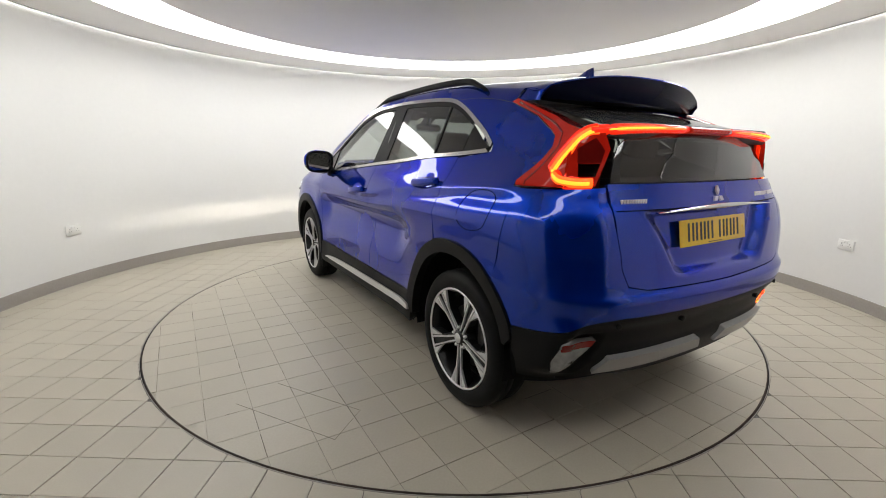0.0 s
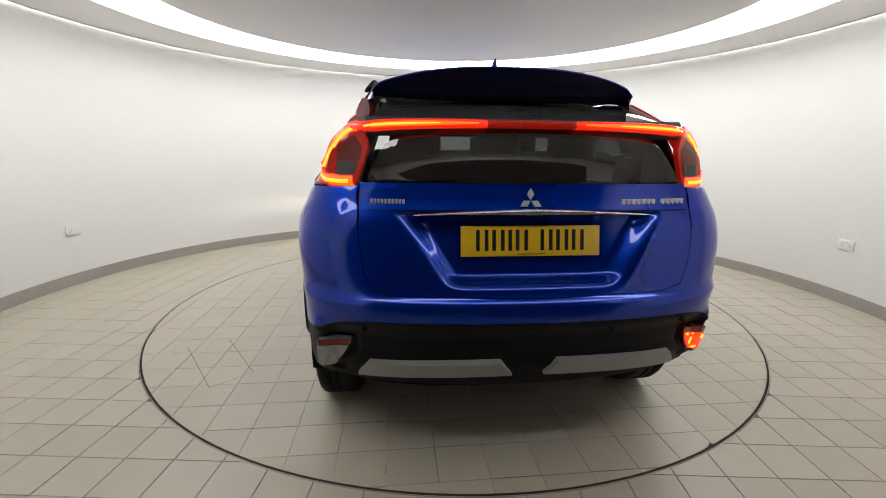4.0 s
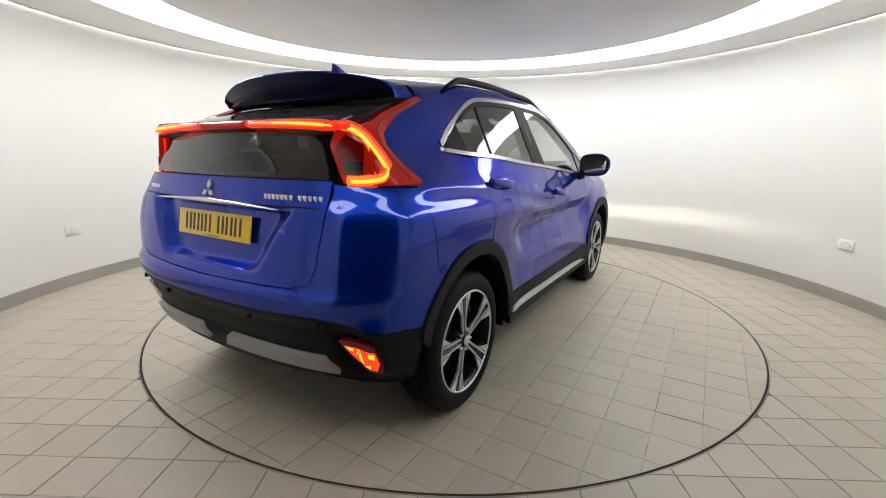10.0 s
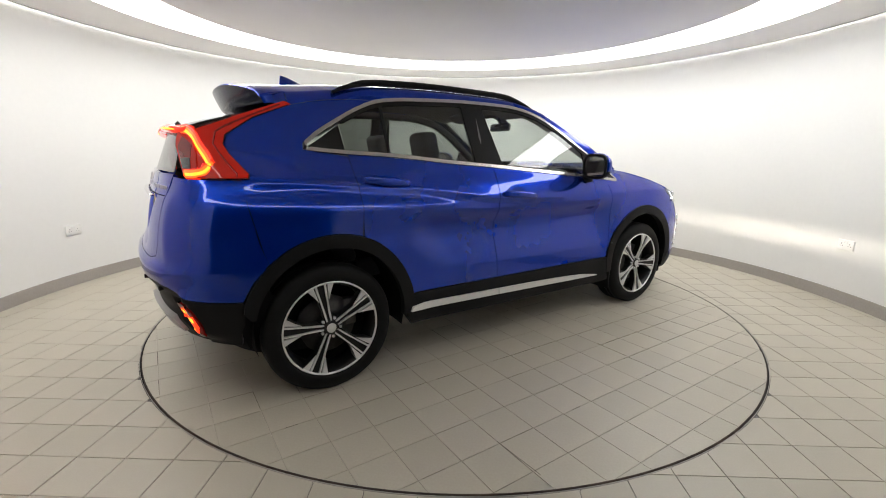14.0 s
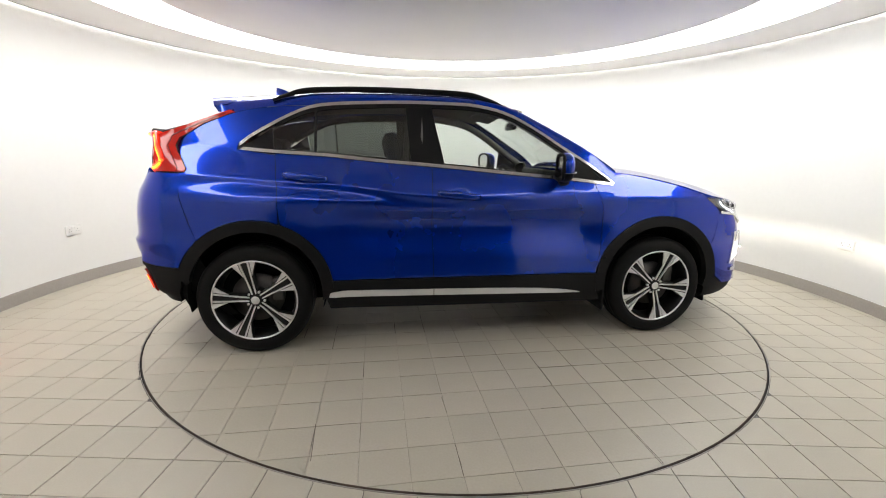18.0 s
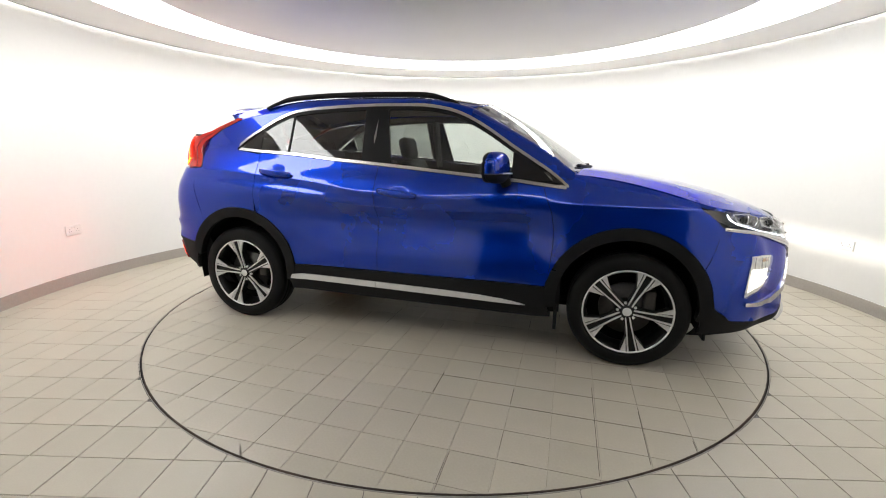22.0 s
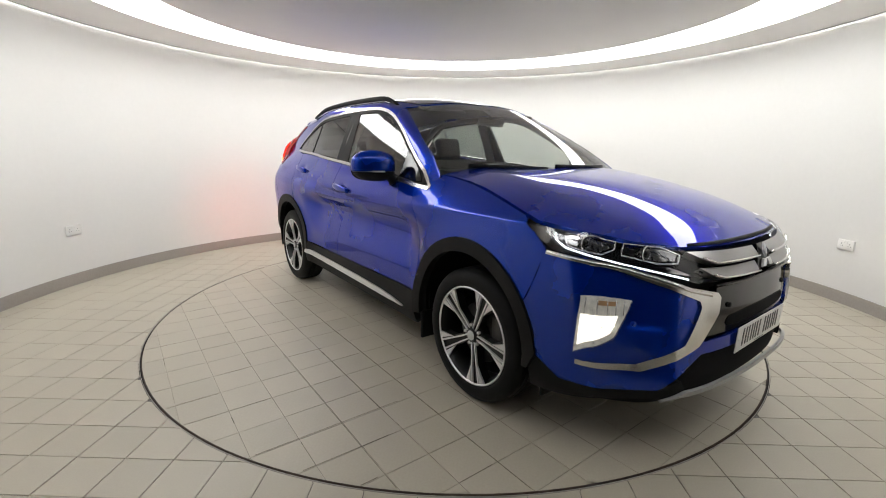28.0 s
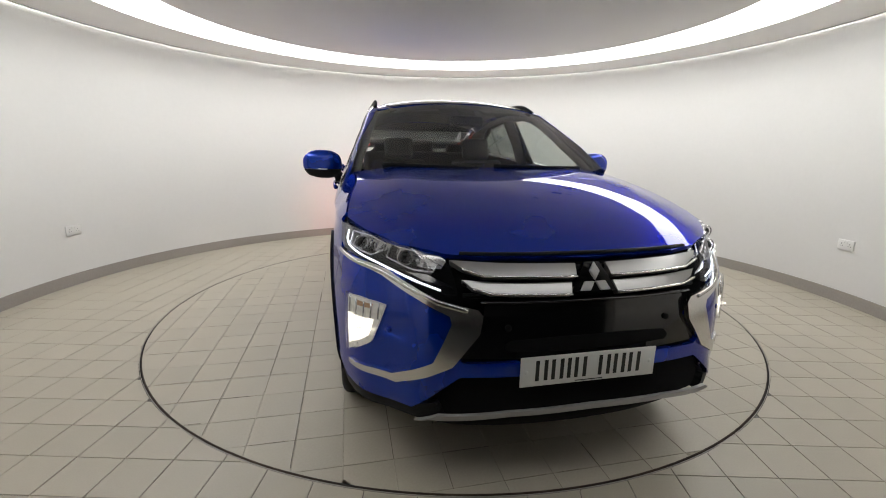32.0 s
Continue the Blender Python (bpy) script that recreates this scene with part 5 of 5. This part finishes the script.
for i in range(6):
    bm.faces.new((lo[i], lo[(i + 1) % 6], hi[(i + 1) % 6], hi[i]))
bmesh.ops.recalc_face_normals(bm, faces=bm.faces)
car_part("aerial_fin", bm, PAINT)

# tailgate trim: chrome strip, emblem, bars for the lettering
pts = [(tail(tail_a(y, 1.03), 1.03).x - 0.012, y, 1.034 - 0.012 * (y / 0.44) ** 2) for y in [-0.435 + 0.87 * k / 24 for k in range(25)]]
part("chrome_strip", tube(pts, [(0.012, 0.011 * (1 - abs(k - 12) / 12 * 0.85) + 0.001) for k in range(25)], 10), CHROME, tailgate, "chrome strip over the number plate")
emblem(tailgate, Vector((tail(0, 1.08).x - 0.004, 0.015, 1.072)), Vector((-1, 0, 0.25)).normalized(), 0.045, BRIGHT)
for y0, y1, n, h in ((0.588, 0.463, 10, 0.017), (-0.330, -0.476, 7, 0.020), (-0.496, -0.606, 5, 0.020)):
    for k in range(n):
        y = y0 + (y1 - y0) * (k + 0.5) / n
        w = abs(y1 - y0) / n * 0.72
        x = tail(tail_a(y, 1.068), 1.068).x
        part("badge_bar", box_bm(0.006, w, h, (x - 0.001, y, 1.066), 0.0008), BRIGHT, tailgate)
car_part("tailgate_seam", patch([(0.615, 1.036), (-0.615, 1.036), (-0.615, 1.032), (0.615, 1.032)], lambda y, z: tail(tail_a(y, z), z) + Vector((-0.0008, 0, 0)), (-1, 0, 0), 0.03, 0.0), UNDER)
# fuel flap outline on the left quarter
flap = soft([(-1.36, 1.00), (-1.425, 1.085), (-1.595, 1.085), (-1.595, 1.00), (-1.56, 0.915), (-1.40, 0.905)], 2)
flap = [(x, z) for x, z in flap]
car_part("fuel_flap_gap", tube([side(1)(x, z) + Vector((0, 0.0004, 0)) for x, z in flap], 0.0016, 5, True), UNDER)

# door handles, mirrors, wipers
for _, s in MIR:
    for leaf, x0, z0, x1, z1 in ((0, -1.125, 1.100, -0.875, 1.076), (1, -0.215, 0.996, 0.045, 0.969)):
        n = 12
        pts, rad = [], []
        for k in range(n + 1):
            t = k / n
            x, z = x0 + (x1 - x0) * t, z0 + (z1 - z0) * t
            y = half_width(z) + 0.017 + 0.020 * math.sin(math.pi * min(1, max(0, t))) ** 0.5
            pts.append((x, s * y, z))
            rad.append((0.011, 0.009 + 0.016 * math.sin(math.pi * (0.08 + 0.84 * t)) ** 0.5))
        car_part("door_handle", tube(pts, rad, 10), PAINT, DOORS[s][leaf])
    # mirror
    hub = Vector((0.557, s * 0.978, 1.158))
    bm = bmesh.new()
    bmesh.ops.create_uvsphere(bm, u_segments=32, v_segments=20, radius=1)
    for v in bm.verts:
        x, y, z = v.co
        f = lambda a, p: math.copysign(abs(a) ** p, a)
        q = Vector((f(x, 0.8), f(y, 0.70), f(z, 0.72)))
        q.x = max(q.x, -0.45)
        taper = 1 - 0.22 * (q.y * s > 0) * abs(q.y) ** 2
        v.co = hub + Vector((q.x * 0.050 - 0.03 * q.y * s, q.y * 0.125, q.z * 0.090 * taper + 0.004 * q.y * s))
    cap = bm.copy()
    zc = hub.z - 0.030
    bmesh.ops.bisect_plane(cap, geom=list(cap.verts) + list(cap.edges) + list(cap.faces), plane_co=(0, 0, zc), plane_no=(0, 0, 1), clear_inner=True)
    bmesh.ops.bisect_plane(bm, geom=list(bm.verts) + list(bm.edges) + list(bm.faces), plane_co=(0, 0, zc - 0.003), plane_no=(0, 0, 1), clear_outer=True)
    bmesh.ops.bisect_plane(cap, geom=list(cap.verts) + list(cap.edges) + list(cap.faces), plane_co=hub + Vector((-0.026, 0, 0)), plane_no=(1, s * 0.24, 0), clear_inner=True)
    mirror = car_part("door_mirror", cap, PAINT, label="blue door mirror with a black lower shell")
    part("lower_shell", bm, CLAD, mirror)
    ring = [hub + Vector((-0.034 - 0.024 * math.cos(a), s * 0.108 * math.copysign(abs(math.cos(a)) ** 0.6, math.cos(a)), 0.076 * math.copysign(abs(math.sin(a)) ** 0.6, math.sin(a)))) for a in [2 * math.pi * k / 28 for k in range(28)]]
    bm = tube(ring, 0.010, 6, True)
    part("mirror_bezel", bm, CLAD, mirror)
    bm = bmesh.new()
    bm.faces.new([bm.verts.new(p) for p in ring])
    bm.normal_update()
    if bm.faces[:][0].normal.x > 0:
        bmesh.ops.reverse_faces(bm, faces=bm.faces)
    part("mirror_glass", bm, CHROME, mirror)
    part("indicator_strip", tube([hub + Vector((0.085 - 0.10 * t - 0.05 * t * t, s * (-0.03 + 0.145 * t), -0.031)) for t in (0, 0.25, 0.5, 0.75, 0.95)], (0.006, 0.005), 6), BRIGHT, mirror)
    arm = tube([hub + Vector((0.0, -s * 0.07, -0.04)), hub + Vector((0.03, -s * 0.105, -0.075)), Vector((0.60, s * 0.862, 1.055))], [(0.04, 0.03), (0.035, 0.028), (0.04, 0.03)], 12)
    part("mirror_arm", arm, CLAD, mirror)
for y0, y1 in ((0.60, 0.02), (-0.08, -0.62)):
    pts = []
    for k in range(11):
        y = y0 + (y1 - y0) * k / 10
        x = 1.105 - 0.22 * y * y - 0.02 * k / 10
        pts.append((x, y, top_z(x, y) + 0.010))
    car_part("wiper", tube(pts, (0.008, 0.012), 6), CLAD)
    car_part("wiper_arm", tube([(1.10, y0 - 0.05, 1.135), (1.075, y0 - 0.18, 1.155), pts[5]], [0.012, 0.008, 0.006], 8), CLAD)

# ---- cabin ----
car_part("headlining", patch([(x * 0.985 - 0.01, y * 0.97) for x, y in roof_out], lambda x, y: Vector((x, y, top_z(x, y) - 0.035)), (0, 0, -1), 0.10, 0.0), LINING)
for _, s in MIR:
    card = belt_line(-1.35, 0.92, -0.01) + [(0.92, 0.35), (-0.85, 0.35), (-0.95, 0.70), (-1.35, 0.80)]
    car_part("door_card", patch(card, lambda x, z: Vector((x, s * (side_y(x, z) - 0.07), z)), (0, -s, 0), 0.15, 0.0), TRIM)
    pts = [Vector((x, s * (side_y(x, chrome_top(x)) - 0.05), chrome_top(x) - 0.012)) for x in [0.95 - 0.09 * k for k in range(0, 26)]]
    car_part("inner_rail", tube(pts, (0.022, 0.026), 8), LINING)
    car_part("inner_pillar", tube([(-0.29, s * 0.60, 1.53), (-0.30, s * 0.70, 1.32), (-0.30, s * 0.765, 1.12)], (0.045, 0.03), 8), LINING)
    car_part("inner_rear_pillar", patch([(-1.75, 1.28), (-1.42, 1.452), (-1.1, 1.495), (-1.36, 1.29), (-1.40, 1.22), (-1.72, 1.12)], lambda x, z: Vector((x, s * (side_y(x, z) - 0.045), z)), (0, -s, 0), 0.1, 0.0), LINING)


def cushion(size, at, lean, bevel=0.05):
    bm = box_bm(*size, bevel=bevel, seg=3)
    bm.transform(Matrix.Translation(at) @ Matrix.Rotation(radians(lean), 4, "Y"))
    return bm


for y in (-0.36, 0.36):
    seat = car_part("front_seat", cushion((0.52, 0.50, 0.16), (0.02, y, 0.56), -6), SEAT, label="black leather front seat")
    part("backrest", cushion((0.13, 0.48, 0.62), (-0.34, y, 0.88), -20), SEAT, seat)
    part("headrest", cushion((0.10, 0.25, 0.19), (-0.475, y, 1.275), -12, 0.04), SEAT, seat)
    for d in (-0.05, 0.05):
        part("headrest_post", tube([(-0.43, y + d, 1.15), (-0.465, y + d, 1.22)], 0.006, 6), CHROME, seat)
bench = car_part("rear_bench", cushion((0.50, 1.26, 0.16), (-0.92, 0, 0.58), -5), SEAT, label="black leather rear bench")
part("backrest", cushion((0.14, 1.28, 0.68), (-1.24, 0, 0.92), -18), SEAT, bench)
for y in (-0.40, 0.0, 0.40):
    part("headrest", cushion((0.09, 0.25, 0.13), (-1.355, y, 1.27), -10, 0.035), SEAT, bench)
dash = car_part("dashboard", cushion((0.46, 1.34, 0.20), (0.82, 0, 0.98), 4, 0.06), TRIM)
part("instrument_hood", cushion((0.24, 0.36, 0.08), (0.66, -0.36, 1.085), 6, 0.03), TRIM, dash)
part("display_screen", cushion((0.02, 0.24, 0.12), (0.60, 0.0, 1.115), -12, 0.008), GLOSS_BLACK, dash)
ring = [Vector((0.0, 0.185 * math.cos(a), 0.185 * math.sin(a))) for a in [2 * math.pi * k / 36 for k in range(36)]]
steer = Matrix.Translation((0.42, -0.36, 0.98)) @ Matrix.Rotation(radians(-24), 4, "Y")
wheel_ob = car_part("steering_wheel", tube([steer @ p for p in ring], 0.016, 8, True), TRIM)
bm = box_bm(0.05, 0.16, 0.12, bevel=0.02)
bm.transform(steer)
part("wheel_boss", bm, TRIM, wheel_ob)
bm = merge(box_bm(0.02, 0.36, 0.035, bevel=0.006), box_bm(0.02, 0.04, 0.17, (0, 0, -0.09), bevel=0.006))
bm.transform(steer)
part("wheel_spoke", bm, TRIM, wheel_ob)
car_part("interior_mirror", cushion((0.035, 0.24, 0.065), (0.50, 0.0, 1.455), 12, 0.015), GLOSS_BLACK)
car_part("mirror_stem", tube([(0.50, 0, 1.48), (0.47, 0, 1.535)], 0.012, 8), TRIM)
for y in (-0.34, 0.34):
    car_part("sun_visor", cushion((0.18, 0.36, 0.02), (0.33, y, 1.535), 14, 0.008), LINING)
car_part("gate_frame", tube([(-1.905, 0.60 * (k - 8) / 8, 1.328) for k in range(17)], (0.014, 0.034), 8), TRIM)
for _, s in MIR:
    car_part("inner_lamp_cover", patch([(-1.88, 1.10), (-1.70, 1.10), (-1.70, 1.32), (-1.50, 1.43), (-1.52, 1.45), (-1.88, 1.33)], lambda x, z: Vector((x, s * (min(side_y(max(x, -1.8), z), 0.66) - 0.075), z)), (0, -s, 0), 0.1, 0.0), TRIM)
car_part("load_cover", cushion((0.50, 1.10, 0.02), (-1.60, 0, 1.10), 0, 0.005), TRIM)
for nm, x in (("front_axle_block", AXLE), ("rear_axle_block", -AXLE)):
    car_part(nm, box_bm(0.5, 1.30, 0.35, (x, 0, 0.45), 0.03), UNDER)
for nm, x in (("front_wheel_housing", ARCH_F), ("rear_wheel_housing", ARCH_R)):
    for _, s in MIR:
        bm = bmesh.new()
        rows = []
        for k in range(25):
            a = radians(-15 + 210 * k / 24)
            rows.append([bm.verts.new((x[0] + r * math.cos(a), s * y, x[1] + r * math.sin(a))) for r, y in ((0.396, 0.875), (0.40, 0.80), (0.40, 0.62), (0.05, 0.60))])
        for p, q in zip(rows, rows[1:]):
            for i in range(3):
                bm.faces.new((p[i], q[i], q[i + 1], p[i + 1]))
        car_part(nm, bm, UNDER)
for _, s in MIR:
    car_part("mud_flap", box_bm(0.02, 0.20, 0.16, (0.93, s * 0.79, 0.27), 0.006), CLAD)
    car_part("front_deflector", box_bm(0.015, 0.16, 0.07, (1.76, s * 0.74, 0.235), 0.004), CLAD)

# ---- wall sockets ----
for nm, az, sl in (("left", math.atan2(0.75 - CY, -3.42 - CX), 0.0), ("right", math.atan2(-0.37 - CY, 3.376 - CX), 0.0)):
    m = Matrix.Translation((CX, CY, 0)) @ Matrix.Rotation(az, 4, "Z") @ Matrix.Translation((WALL_R - 0.006, 0, 0.505))
    so = empty("wall_socket", m)
    tagged(so, "white double wall socket on the curved wall", "socket", group="wall sockets")
    part("face_plate", box_bm(0.012, 0.146, 0.086, bevel=0.003), WHITE_PLASTIC, so)
    for y in (-0.037, 0.037):
        part("pin_slot", box_bm(0.002, 0.004, 0.008, (-0.0065, y, 0.010)), DARK_PLASTIC, so)
        for d in (-0.011, 0.011):
            part("pin_slot", box_bm(0.002, 0.007, 0.004, (-0.0065, y + d, -0.010)), DARK_PLASTIC, so)
    for y in (-0.012, 0.012):
        part("rocker_switch", box_bm(0.005, 0.010, 0.018, (-0.0075, y, 0.024), bevel=0.0015), WHITE_PLASTIC, so)


# ---- floor: square tiles, and the turntable set in it ----
TILE_A, PITCH_U, PITCH_V, OFF_U, OFF_V = radians(8.6), 0.202, 0.2055, 0.103, 0.162
eu, ev = Vector((math.cos(TILE_A), -math.sin(TILE_A))), Vector((math.sin(TILE_A), math.cos(TILE_A)))
random.seed(7)


def slab(poly, h=0.006, z=0.0, edge=0.0010):
    """A thin tile with a chamfered top edge."""
    cx, cy = sum(p[0] for p in poly) / len(poly), sum(p[1] for p in poly) / len(poly)
    vs, n = [], len(poly)
    for k, zz in ((1.0, z - h), (1.0, z - edge), (None, z)):
        for x, y in poly:
            f = 1.0 if k else 1 - edge / max(0.02, math.hypot(x - cx, y - cy))
            vs.append((cx + (x - cx) * f, cy + (y - cy) * f, zz))
    fs = [tuple(range(2 * n, 3 * n))]
    for a in (0, n):
        fs += [(a + i, a + (i + 1) % n, a + n + (i + 1) % n, a + n + i) for i in range(n)]
    return vs, fs


def mesh_of(name, vs, fs, mat):
    me = bpy.data.meshes.new(name)
    me.from_pydata(vs, [], fs)
    me.materials.append(mat)
    return me


def tile_outline(u, v, pu, pv, gap, ax, ay, keep):
    """A tile's outline in the plan, kept inside or outside circles; None when nothing is left."""
    a, b = pu / 2 - gap / 2, pv / 2 - gap / 2
    base = [(-a, -b), (a, -b), (a, b), (-a, b)]
    pts = [ax * (u + x) + ay * (v + y) for x, y in base]
    if all(keep(p)[1] for p in pts) and all(keep((pts[i] + pts[(i + 1) % 4]) / 2)[1] for i in range(4)):
        return [tuple(p) for p in pts], True
    pts = [ax * (u + x) + ay * (v + y) for x, y in fill(base, 6)]
    moved = [keep(p)[0] for p in pts]
    area = sum(p.x * q.y - q.x * p.y for p, q in zip(moved, moved[1:] + moved[:1])) / 2
    out = []
    for p in moved:
        if not out or (p - out[-1]).length > 1e-4:
            out.append(p)
    if area < 0.0012 or len(out) < 4:
        return None, False
    return [tuple(p) for p in out], False


def keep_floor(p):
    r0 = p.length
    if r0 < DISC_R + 0.0105:
        return p.normalized() * (DISC_R + 0.0105), False
    c = Vector((CX, CY))
    d = p - c
    if d.y > WALL_R * math.sin(BEND):
        if d.length > WALL_R - 0.004:
            return c + d.normalized() * (WALL_R - 0.004), False
    elif abs(d.x) > WALL_R * math.cos(BEND) - 0.004:
        return Vector((CX + math.copysign(WALL_R * math.cos(BEND) - 0.004, d.x), p.y)), False
    return p, True


def keep_disc(p):
    if p.length > DISC_R - 0.006:
        return p.normalized() * (DISC_R - 0.006), False
    return p, True


def lay(thing, name, outlines, mat, whole_poly, limit=290):
    """Lays tiles as pieces under a thing, the rest as one joined piece."""
    shared = mesh_of(name, *slab(whole_poly), mat)
    rest_v, rest_f = [], []
    for i, (poly, is_whole, centre) in enumerate(outlines):
        dz = random.uniform(-0.0006, 0.0004)
        if i < limit:
            if is_whole:
                ob = new(name, shared)
                ob.location = (centre.x, centre.y, dz)
            else:
                ob = new(name, mesh_of(name, *slab([(x - centre.x, y - centre.y) for x, y in poly]), mat))
                ob.location = (centre.x, centre.y, dz)
            ob.parent = thing
        else:
            v, f = slab(poly, z=dz)
            k = len(rest_v)
            rest_v += v
            rest_f += [tuple(a + k for a in q) for q in f]
    if rest_v:
        ob = new("outer_" + name + "s", mesh_of("outer_" + name + "s", rest_v, rest_f, mat))
        ob.parent = thing
        tagged(ob, kind="stuff")


bm = bmesh.new()
o_ = [(DISC_R + 0.0098) * Vector((math.cos(2 * math.pi * k / 96), math.sin(2 * math.pi * k / 96))) for k in range(96)]
q_ = [Vector((max(-6, min(6, v.x * 20)), max(SHOP_Y - 0.2, min(5, v.y * 20)))) for v in o_]
ri = [bm.verts.new((v.x, v.y, -0.004)) for v in o_]
ro = [bm.verts.new((v.x, v.y, -0.004)) for v in q_]
for i in range(96):
    j = (i + 1) % 96
    bm.faces.new((ri[i], ro[i], ro[j], ri[j]))
floor = tagged(part("floor", bm, GROUT, smooth=False), "beige square ceramic floor tiles with dark grout", "floor", kind="structure")
outl = []
for i in range(-30, 31):
    for j in range(-30, 31):
        u, v = OFF_U + (i + 0.5) * PITCH_U, OFF_V + (j + 0.5) * PITCH_V
        c = eu * u + ev * v
        if (c.y > -0.9 and (c - Vector((CX, CY))).length > WALL_R + 0.2) or abs(c.x - CX) > WALL_R + 0.2 or c.length < DISC_R - 0.25 or c.y < DOOR_Y - 0.25:
            continue
        poly, whole = tile_outline(u, v, PITCH_U, PITCH_V, 0.0036, eu, ev, keep_floor)
        if poly:
            outl.append((poly, whole, c))
outl.sort(key=lambda q: (q[2] - Vector((-0.2, -2.6))).length)
wp = [tuple(eu * x + ev * y) for x, y in ((-0.0992, -0.10095), (0.0992, -0.10095), (0.0992, 0.10095), (-0.0992, 0.10095))]
lay(floor, "tile", outl, TILE, wp)

tagged(part("floor_shop", box_bm(8.7, 4.6, 0.012, (CX, DOOR_Y - 0.07 - 2.3, 0.0005)), DARK_FLOOR, smooth=False), "unseen plain dark floor of the dim shop, added to darken reflections in the car", "floor", kind="structure")
turntable = empty("turntable")
tagged(turntable, "round floor turntable paved with worn beige tiles, dark gap around it", "turntable")
part("deck", prism([(DISC_R - 0.008) * Vector((math.cos(2 * math.pi * k / 128), math.sin(2 * math.pi * k / 128))) for k in range(128)], 0.06, -0.0635), DISC_GROUT, turntable, smooth=False)
part("edge_band", lathe([(DISC_R - 0.0065, -0.03), (DISC_R - 0.0065, 0.0012), (DISC_R - 0.0025, 0.0004), (DISC_R - 0.0025, -0.03)], 160), GAP_DIRT, turntable, "dirt-browned edge of the turntable")
DP_X, DP_Y = 0.205, 0.2035
du, dv = Vector((1, 0)), Vector((0, 1))
outl = []
for j in range(-12, 13):
    for i in range(-12, 13):
        u, v = -1.745 + (i + 8.5) * DP_X, 0.114 + (j + 0.5) * DP_Y
        c = du * u + dv * v
        if c.length > DISC_R + 0.2:
            continue
        poly, whole = tile_outline(u, v, DP_X, DP_Y, 0.0017, du, dv, keep_disc)
        if poly:
            outl.append((poly, whole, c))
outl.sort(key=lambda q: -q[2].length)
wp = [tuple(du * x + dv * y) for x, y in ((-0.1014, -0.10065), (0.1014, -0.10065), (0.1014, 0.10065), (-0.1014, 0.10065))]
lay(turntable, "tile", outl, DISC, wp, 460)
# dirt lies in some stretches of the joints, and in the slits of an old cover plate
vs_, fs_ = [], []


def dirt(p, q, w):
    d = (q - p).normalized()
    nrm = Vector((-d.y, d.x)) * w / 2
    k = len(vs_)
    for c in (p + nrm, p - nrm, q - nrm, q + nrm):
        vs_.append((c.x, c.y, 0.0007))
    fs_.append((k, k + 1, k + 2, k + 3))


for j in range(-12, 13):
    for i in range(-12, 13):
        x, y = -1.745 + (i + 8) * DP_X, 0.114 + j * DP_Y
        for dx, dy in ((DP_X, 0), (0, DP_Y)):
            if random.random() < (0.34 if dx else 0.26) + 0.2 * (y > 0.2):
                f0 = random.choice((0, 0, 0.1, 0.3))
                f1 = random.choice((1, 1, 0.85, 0.6))
                p, q = Vector((x + dx * f0, y + dy * f0)), Vector((x + dx * f1, y + dy * f1))
                if max(p.length, q.length) < DISC_R - 0.02:
                    dirt(p, q, random.choice((0.0014, 0.0018, 0.0022, 0.003)))
plate = [Vector(c) for c in ((-0.844, 1.806), (-1.365, 1.468), (-1.209, 1.292), (-0.743, 1.586))]
for x0, y0, x1, y1, w in ((0.307, -1.285, 0.308, -1.503, 0.0040), (-0.926, -1.70, -0.914, -1.95, 0.0028), (1.117, -1.21, 1.119, -1.90, 0.0026), (1.328, -1.38, 1.325, -1.77, 0.0026), (0.516, -1.93, 0.518, -2.16, 0.0024),
                          (-0.313, -1.55, -0.309, -1.69, 0.0026), (-0.310, -2.00, -0.308, -2.06, 0.0034), (1.53, -1.55, 1.53, -1.62, 0.0034), (0.25, -1.519, 1.62, -1.518, 0.0020), (0.31, -1.315, 1.12, -1.314, 0.0024), (-0.37, -1.111, 1.92, -1.110, 0.0022)):
    dirt(Vector((x0, y0)), Vector((x1, y1)), w)
dirt(plate[0], plate[1], 0.0030)
dirt(plate[1], plate[2], 0.0022)
dirt(plate[2], plate[3], 0.0030)
ob = new("joint_dirt", mesh_of("joint_dirt", vs_, fs_, JOINT_DIRT))
ob.parent = turntable
tagged(ob, kind="stuff")
tagged(part("turntable_gap", lathe([(DISC_R - 0.002, -0.07), (DISC_R - 0.002, -0.03), (DISC_R + 0.0045, -0.03), (DISC_R + 0.0045, -0.005), (DISC_R + 0.010, -0.005), (DISC_R + 0.010, -0.07)], 160), RUBBER_GAP), "narrow black gap round the turntable", "gap", kind="structure")
tagged(part("turntable_rim", lathe([(DISC_R + 0.005, -0.02), (DISC_R + 0.005, 0.001), (DISC_R + 0.0075, 0.001), (DISC_R + 0.0075, -0.02)], 160), STEEL), "thin worn steel trim round the turntable", "trim", kind="structure")


def motions():
    """The turntable and the car on it turn together, about 6.2 degrees a second clockwise."""
    rows_c, rows_d = [], []
    for k in range(33):
        t = k
        a = 14.10 - 6.2221 * (t - 16) + 0.00269 * (t - 16) ** 2
        rows_c.append((t, pose(0, 0, 0, 0, 0, a) @ pose(-0.036, -0.027, 0)))
        rows_d.append((t, pose(0, 0, 0, 0, 0, a)))
    walk(car, rows_c)
    walk(turntable, rows_d)


motions()
